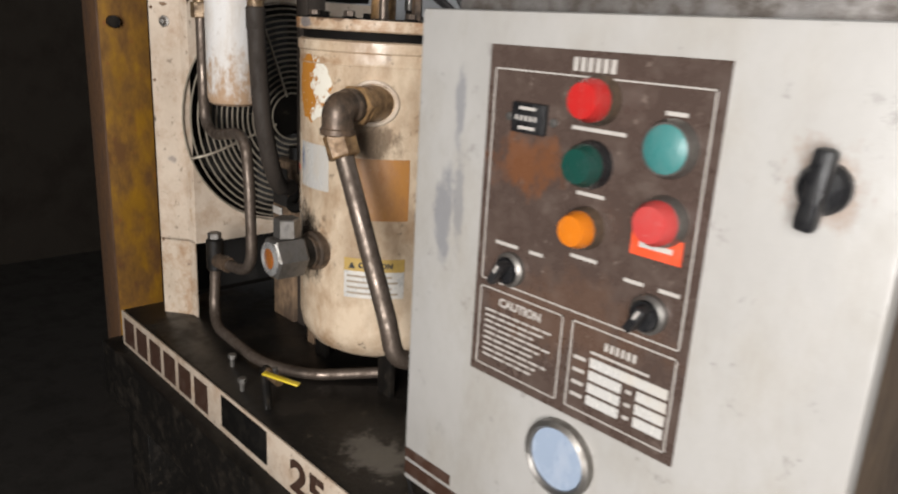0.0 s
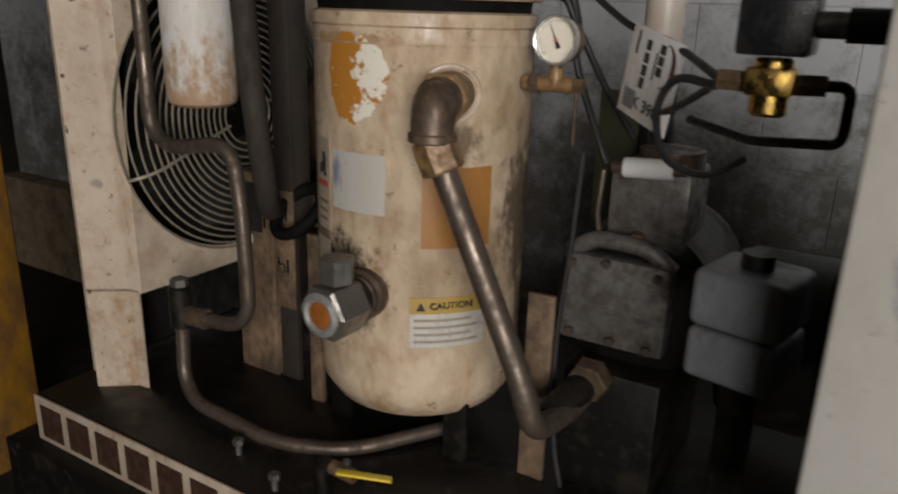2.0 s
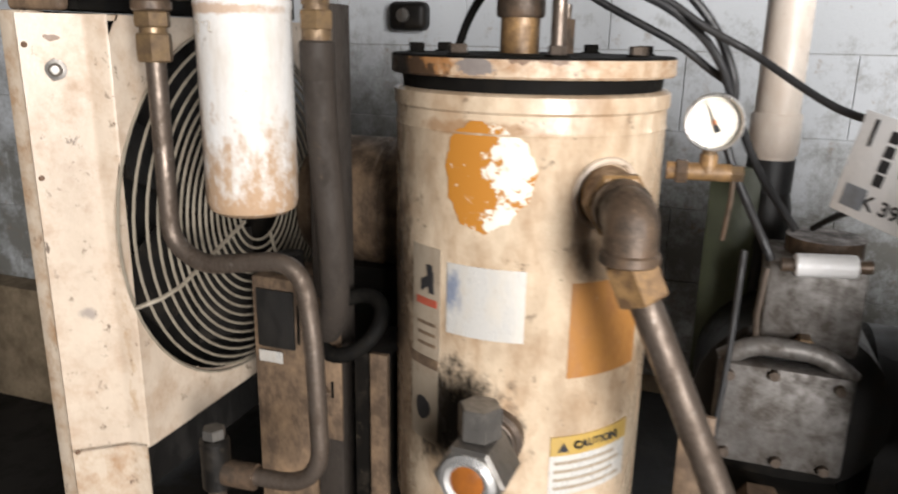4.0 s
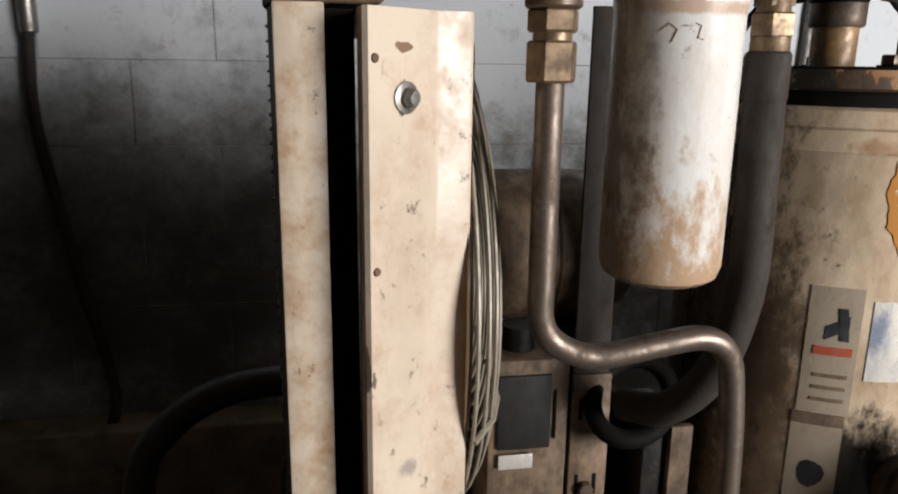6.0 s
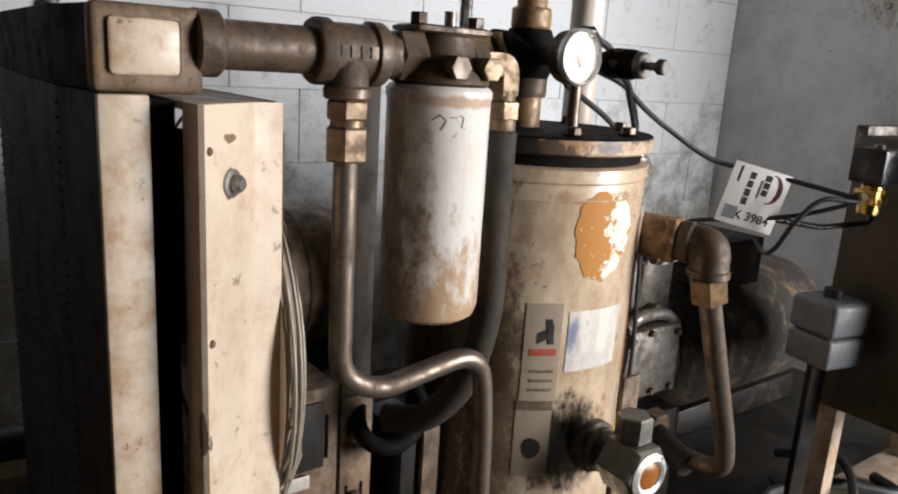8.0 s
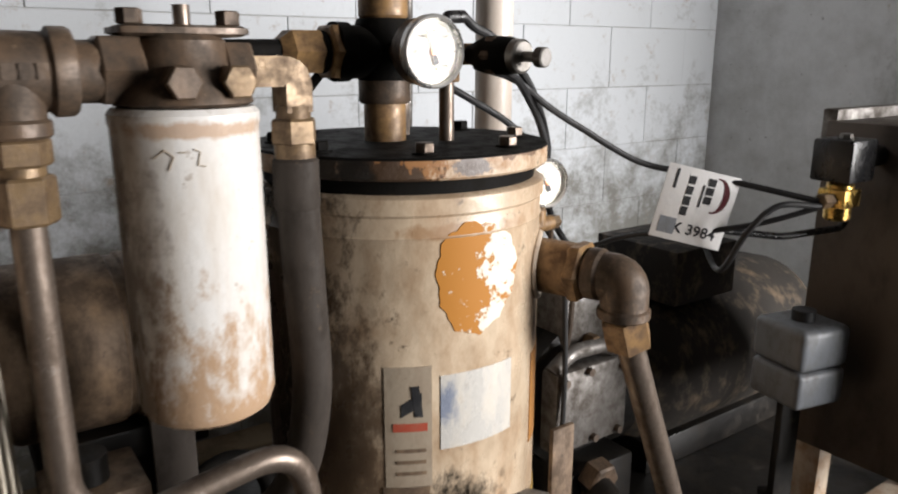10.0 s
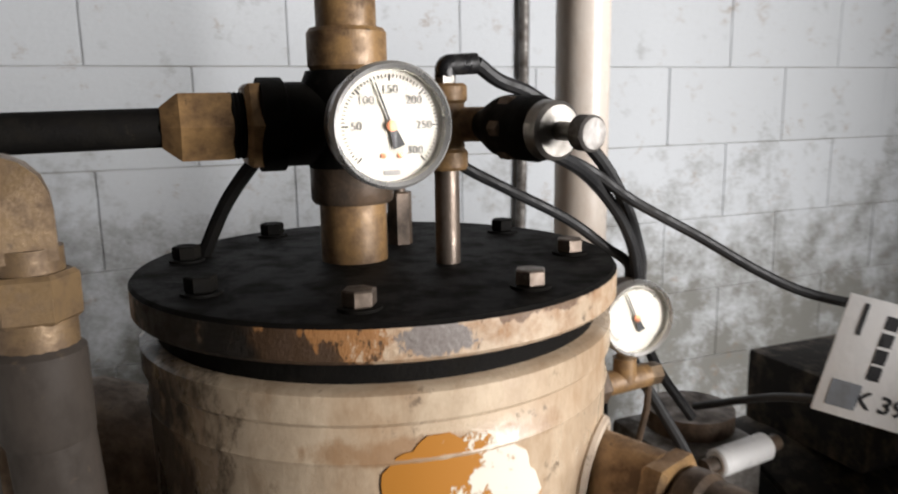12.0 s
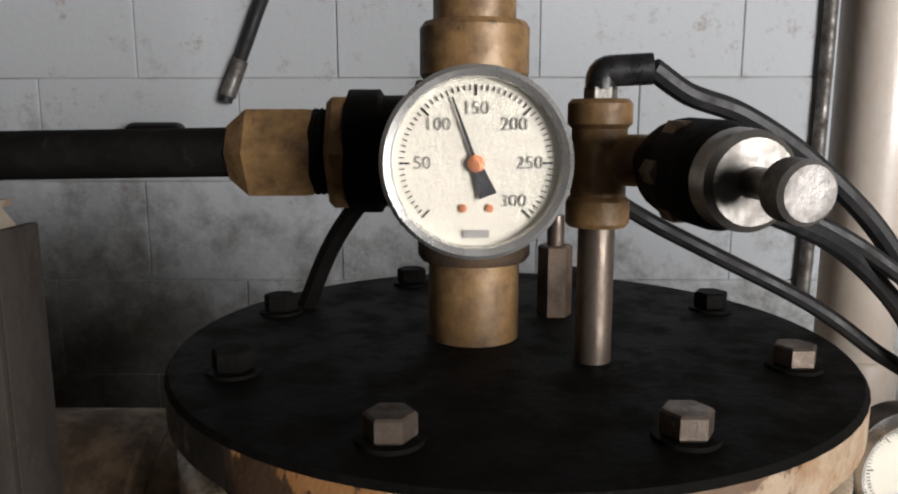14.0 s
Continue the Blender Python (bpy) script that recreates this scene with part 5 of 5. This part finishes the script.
part("cylinder", rod(B(), (0.29, -0.005, 1.118), (0.355, 0.0, 1.121), 0.0135, 18, chamfer=0.002), tag_white, iv, "bright white-metal air cylinder")
part("cylinder_end", rod(B(), (0.276, -0.006, 1.117), (0.290, -0.005, 1.118), 0.008, 12), cast_brown, iv)
part("cylinder_end", rod(B(), (0.355, 0.0, 1.121), (0.37, 0.001, 1.122), 0.008, 12), cast_brown, iv)
part("brass_plug", hexa(B(), (0.315, 0.02, 1.018), (0.315, 0.0, 1.018), 0.011), brass_dull, iv)
part("rod", tube(B(), [(0.262, 0.0, 1.11), (0.258, 0.0, 1.05), (0.262, 0.01, 1.01)], 0.004, 8), pipe_steel, iv)
gp = solid("green_panel", worn("dark_green_paint", (0.055, 0.065, 0.03), (0.025, 0.022, 0.015), (0.1, 0.08, 0.05), 0.5, 0, 0.6, 0.3, 9), "dark green painted steel plate behind the tank", "plate", box(B(), 0.19, 0.255, 0.16, 0.172, 0.6355, 1.20, 0.002))
fb = solid("tank_bracket", dirty_tan, "grimy tan steel bracket bolted beside the tank", "bracket", box(B(), 0.186, 0.226, -0.05, -0.042, 0.6355, 0.932, 0.001))
vp = thing("vent_pipe", "white plastic vent pipe rising to the ceiling", "pipe", (0.265, 0.197, 0.6355))
part("pipe", rod(B(), (0.265, 0.197, 1.20), (0.265, 0.197, 2.79), 0.029, 32), pvc, vp)
part("coupling", lathe(B(), [(0.031, 1.215), (0.033, 1.218), (0.033, 1.268), (0.031, 1.271)], (0.265, 0.197, 0), seg=32), pvc, vp)
part("rubber_sleeve", rod(B(), (0.265, 0.197, 1.165), (0.265, 0.197, 1.21), 0.031, 28), rubber, vp)
part("red_mark", lathe(B(), [(0.0293, 1.575), (0.0293, 1.60)], (0.265, 0.197, 0), seg=32, close=False), worn("red_primer", (0.55, 0.13, 0.14), (0.62, 0.4, 0.36), (0.6, 0.4, 0.36), 0.4, 0, 0.7, 0.3, 20), vp, "smear of red primer")
part("throat", lathe(B(), [(0.035, 0.6355), (0.035, 1.14), (0.029, 1.168)], (0.265, 0.197, 0), seg=24), black_grease, vp)
mo = thing("drive_motor", "large grimy tan electric drive motor on the deck", "motor", (0.85, 0.22, 0.63))
part("shell", lathe(B(), [(0.06, 0), (0.13, 0.01), (0.155, 0.05), (0.165, 0.08), (0.165, 0.50), (0.15, 0.56), (0.10, 0.60)], (0.56, 0.24, 0.83), (1, 0, 0), 48), motor_grime, mo)
part("bell_housing", lathe(B(), [(0.125, 0), (0.14, 0.01), (0.14, 0.13), (0.12, 0.15)], (0.42, 0.24, 0.83), (1, 0, 0), 36), black_grease, mo)
part("terminal_box", box(B(), 0.62, 0.80, 0.10, 0.30, 0.985, 1.09, 0.004), motor_grime, mo)
part("foot", box(B(), 0.60, 1.08, 0.12, 0.36, 0.6355, 0.70, 0.004), black_grease, mo)

# ---- solenoid valve, relay box, column ----
sv = thing("solenoid_valve", "brass solenoid valve with a black coil", "valve", (0.482, -0.246, 1.21))
bx, by, bz = 0.490, -0.244, 1.257
part("body", rod(B(), (bx, by, bz - 0.028), (bx, by, bz + 0.022), 0.0165, 20, chamfer=0.003), brass, sv)
part("block", box(B(), bx - 0.020, bx + 0.020, by - 0.019, by + 0.019, bz - 0.010, bz + 0.014, 0.003), brass, sv)
part("arm", hexa(B(), (bx - 0.018, by, bz), (bx - 0.045, by, bz + 0.001), 0.010), brass_dull, sv)
part("arm", hexa(B(), (bx + 0.018, by, bz), (bx + 0.042, by + 0.01, bz), 0.010), brass_dull, sv)
part("coil", box(B(), bx - 0.030, bx + 0.030, by - 0.027, by + 0.027, bz + 0.024, bz + 0.078, 0.004), black_plastic, sv, "black moulded coil")
part("coil_nut", hexa(B(), (bx, by, bz + 0.078), (bx, by, bz + 0.084), 0.008), chrome, sv)
part("conduit_stub", rod(B(), (bx + 0.030, by, bz + 0.05), (bx + 0.052, by, bz + 0.05), 0.011, 16), chrome, sv)
part("conduit_plug", rod(B(), (bx + 0.052, by, bz + 0.05), (X0 + 0.004, by, bz + 0.05), 0.014, 16), rubber, sv)
part("outlet_tube", tube(B(), rounded([(bx + 0.04, by + 0.01, bz), (bx + 0.062, by + 0.02, bz), (bx + 0.062, by + 0.02, bz - 0.05), (bx - 0.02, by + 0.06, bz - 0.06), (bx - 0.09, by + 0.10, bz - 0.05)], 0.012), 0.005, 10), black_plastic, sv)
jb = thing("relay_box", "grey two-part relay box on a steel post", "electrical box", (0.505, -0.19, 0.63))
jm = Matrix.Translation((0.499, -0.212, 0.035)) @ Matrix.Rotation(radians(-12), 4, "Z")
part("cover", box(B(), -0.045, 0.045, -0.045, 0.045, 0.985, 1.045, 0.010, jm, 3), grey_box, jb)
part("base", box(B(), -0.044, 0.044, -0.044, 0.044, 0.93, 0.9835, 0.008, jm, 3), grey_box, jb)
part("cap", rod(B(), (0.499, -0.212, 1.08), (0.499, -0.212, 1.095), 0.016, 14), rubber, jb)
part("post", box(B(), -0.018, 0.018, 0.0, 0.012, 0.6005, 0.93, 0.001, jm), black_grease, jb)

col = thing("steel_column", "yellow and rust-brown painted steel column", "column", (-1.42, -0.01, 0.05))
part("post", box(B(), -1.49, -1.362, -0.090, 0.072, 0.045, 2.83, 0.006), rust_brown, col)
part("yellow_face", box(B(), -1.363, -1.358, -0.084, 0.066, 0.045, 2.83, 0.002), yellow, col, "chipped yellow safety paint")
part("bolt", rod(B(), (-1.359, -0.045, 1.30), (-1.338, -0.045, 1.30), 0.019, 14), black_grease, col)

# ---- tubes, cables and the hanging tag ----
def cable(name, label, points, r, mat, n=8):
    return solid(name, mat, label, "hose" if r > 0.009 else "cable", tube(B(), sagging(points, n), r, 10))


cable("air_tube", "black air tube from the lid tee to the intake", [(0.033, -0.044, 1.478), (0.051, -0.040, 1.467), (0.077, -0.036, 1.458), (0.112, -0.026, 1.438), (0.151, -0.016, 1.406), (0.179, -0.007, 1.372), (0.196, -0.002, 1.338), (0.205, 0.003, 1.306), (0.205, 0.02, 1.24), (0.255, 0.0, 1.14), (0.265, 0.0, 1.12)], 0.0052, rubber)
cable("air_tube", "black air tube looping over the lid to the gauge", [(0.012, 0.0, 1.425), (0.049, 0.013, 1.403), (0.082, 0.013, 1.386), (0.137, 0.013, 1.358), (0.174, 0.013, 1.332), (0.201, 0.013, 1.310), (0.20, 0.03, 1.27)], 0.0045, rubber)
cable("air_tube", "black air tube from the relief valve down behind the gauge", [(0.040, -0.085, 1.43), (0.091, -0.064, 1.412), (0.131, -0.036, 1.393), (0.168, -0.016, 1.363), (0.189, -0.007, 1.333), (0.202, 0.003, 1.303), (0.24, 0.03, 1.22), (0.29, 0.03, 1.15)], 0.0048, rubber)
cable("control_cable", "black cable strung from the lid to the solenoid valve", [(0.045, -0.05, 1.425), (0.115, -0.036, 1.408), (0.164, -0.036, 1.378), (0.198, -0.036, 1.360), (0.224, -0.040, 1.346), (0.30, -0.075, 1.300), (0.368, -0.130, 1.283), (0.446, -0.242, 1.258)], 0.0042, rubber)
cable("control_cable", "black cable sagging from the solenoid valve to the intake", [(0.44, -0.244, 1.25), (0.40, -0.19, 1.225), (0.36, -0.12, 1.205), (0.33, -0.04, 1.19), (0.31, 0.05, 1.15)], 0.0038, rubber)
cable("control_cable", "black cable looping low from the solenoid valve", [(0.445, -0.246, 1.252), (0.40, -0.215, 1.252), (0.378, -0.19, 1.215), (0.385, -0.16, 1.165), (0.42, -0.12, 1.145), (0.45, -0.08, 1.16)], 0.0042, rubber)
cable("deck_hose", "black hose lying on the oily deck", [(0.30, -0.16, 0.655), (0.40, -0.20, 0.66), (0.52, -0.15, 0.665), (0.66, -0.20, 0.672), (0.76, -0.28, 0.66), (0.80, -0.22, 0.655)], 0.012, rubber)
cable("deck_hose", "black hose curled behind the cabinet leg", [(0.36, -0.10, 0.655), (0.47, -0.26, 0.66), (0.60, -0.27, 0.67), (0.72, -0.18, 0.70), (0.70, -0.06, 0.66)], 0.009, rubber)
cable("deck_cable", "thin dark cable trailing over the deck", [(0.34, -0.22, 0.642), (0.44, -0.27, 0.643), (0.54, -0.22, 0.643), (0.62, -0.10, 0.643)], 0.004, rubber)
cable("drain_tube", "thin tube dropping beside the airend", [(0.235, -0.01, 1.13), (0.232, -0.02, 1.0), (0.225, -0.03, 0.85), (0.24, -0.05, 0.72), (0.26, -0.06, 0.645)], 0.004, rubber)
cable("branch_tube", "thin black pipe leaning on the lid", [(-0.145, 0.06, 1.342), (-0.125, 0.05, 1.385), (-0.10, 0.04, 1.42)], 0.0055, flange_black)

tag = thing("hanging_tag", "white plastic tag with dark print hanging on the cable", "tag", (0.37, -0.116, 1.195))
tm = Matrix.Translation((0.349, -0.129, 1.243)) @ Matrix.Rotation(radians(-38), 4, "Z") @ FRONT @ Matrix.Rotation(radians(-13), 4, "Z")
card = B()
box(card, -0.048, 0.048, -0.05, 0.05, -0.0006, 0.0006, 0.0004, tm)
part("card", card, tag_white, tag)
tl = tm @ Matrix.Translation((0, 0, 0.0008))
words("tag_letters", "K 3984", 0.020, tl @ Matrix.Translation((0.008, -0.032, 0)), print_black, tag, 0.0002, 0.0004)
for x, y, w, h in ((-0.013, 0.034, 0.009, 0.011), (-0.013, 0.020, 0.009, 0.011), (-0.013, 0.006, 0.009, 0.012), (-0.013, -0.008, 0.009, 0.012), (-0.034, 0.032, 0.0035, 0.026), (0.013, 0.036, 0.010, 0.010), (0.013, 0.024, 0.010, 0.010), (0.013, 0.012, 0.010, 0.010), (0.004, 0.016, 0.0025, 0.030)):
    part("text_bar", box(B(), x - w / 2, x + w / 2, y - h / 2, y + h / 2, 0, 0.0003, m=tl), print_black, tag, smooth=0)
arc = B()
for k in range(10):
    a0, a1 = radians(100 - 20 * k), radians(80 - 20 * k)
    q = [tl @ Vector((0.022 + 0.018 * math.cos(a), 0.020 + 0.024 * math.sin(a), 0.0002)) for a in (a0, a1)]
    p = [tl @ Vector((0.022 + 0.010 * math.cos(a), 0.020 + 0.022 * math.sin(a), 0.0002)) for a in (a0, a1)]
    arc.faces.new([arc.verts.new(v) for v in (q[0], q[1], p[1], p[0])])
part("crescent", arc, tag_red, tag, "dark red crescent mark", smooth=0)
part("grey_block", box(B(), -0.040, -0.018, -0.042, -0.020, 0, 0.0003, m=tl), grey_box, tag, smooth=0)



def wall_run(name, label, points, r, mat):
    return solid(name, mat, label, "hose" if r > 0.015 else "cable", tube(B(), sagging(points), r, 12), room=True)


wall_run("wall_cable", "grey cable hanging down the block wall", [(-1.255, 1.078, 2.2), (-1.255, 1.078, 1.5), (-1.258, 1.078, 1.40), (-1.262, 1.078, 1.18), (-1.20, 1.07, 0.82), (-1.155, 1.06, 0.60), (-1.150, 1.05, 0.47), (-1.24, 1.02, 0.28)], 0.014, hose_grey)
solid("cable_grip", chrome, "bright metal cable grip on the wall cable", "fitting", rod(B(), (-1.255, 1.078, 1.40), (-1.255, 1.078, 1.53), 0.02, 16, chamfer=0.004), room=True)
wall_run("floor_hose", "thick black rubber hose arching from the cooler to the floor", [(-0.60, 0.40, 0.815), (-0.70, 0.40, 0.826), (-0.80, 0.40, 0.807), (-0.88, 0.40, 0.752), (-0.932, 0.40, 0.66), (-0.95, 0.40, 0.4), (-1.0, 0.38, 0.03)], 0.026, rubber)
wall_run("flexible_lead", "dark flexible lead leaning up the block wall", [(-0.485, 1.075, 1.50), (-0.455, 1.08, 1.575), (-0.42, 1.08, 1.66), (-0.37, 1.08, 1.79), (-0.30, 1.08, 2.1)], 0.0125, rubber)
solid("lead_ferrule", alu, "pale metal ferrule on the flexible lead", "fitting", rod(B(), (-0.480, 1.076, 1.51), (-0.452, 1.08, 1.58), 0.015, 14, chamfer=0.002), room=True)
cbx = solid("wall_junction", black_grease, "black conduit junction with bright cap on the block wall", "electrical box", box(B(), -0.675, -0.565, 1.04, 1.0975, 1.385, 1.462, 0.018, seg=3), room=True)
part("cap", lathe(B(), [(0.02, 0), (0.018, 0.008), (0, 0.012)], (-0.628, 1.04, 1.425), (0, -1, 0), 20), chrome, cbx, "bright cap", room=True)
wall_run("wall_conduit", "thin grey conduit pipe on the block wall", [(0.66, 1.085, 1.12), (0.67, 1.085, 1.6), (0.67, 1.085, 2.85)], 0.013, alu)

# ---- blocks of the back wall ----
def block_mesh(w, h, d):
    bm = box(B(), -w / 2, w / 2, 0, d, -h / 2, h / 2, 0.0016, seg=1)
    me = bpy.data.meshes.new("block")
    bm.to_mesh(me)
    bm.free()
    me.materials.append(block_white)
    return me


bw, bh = 0.392, 0.2015
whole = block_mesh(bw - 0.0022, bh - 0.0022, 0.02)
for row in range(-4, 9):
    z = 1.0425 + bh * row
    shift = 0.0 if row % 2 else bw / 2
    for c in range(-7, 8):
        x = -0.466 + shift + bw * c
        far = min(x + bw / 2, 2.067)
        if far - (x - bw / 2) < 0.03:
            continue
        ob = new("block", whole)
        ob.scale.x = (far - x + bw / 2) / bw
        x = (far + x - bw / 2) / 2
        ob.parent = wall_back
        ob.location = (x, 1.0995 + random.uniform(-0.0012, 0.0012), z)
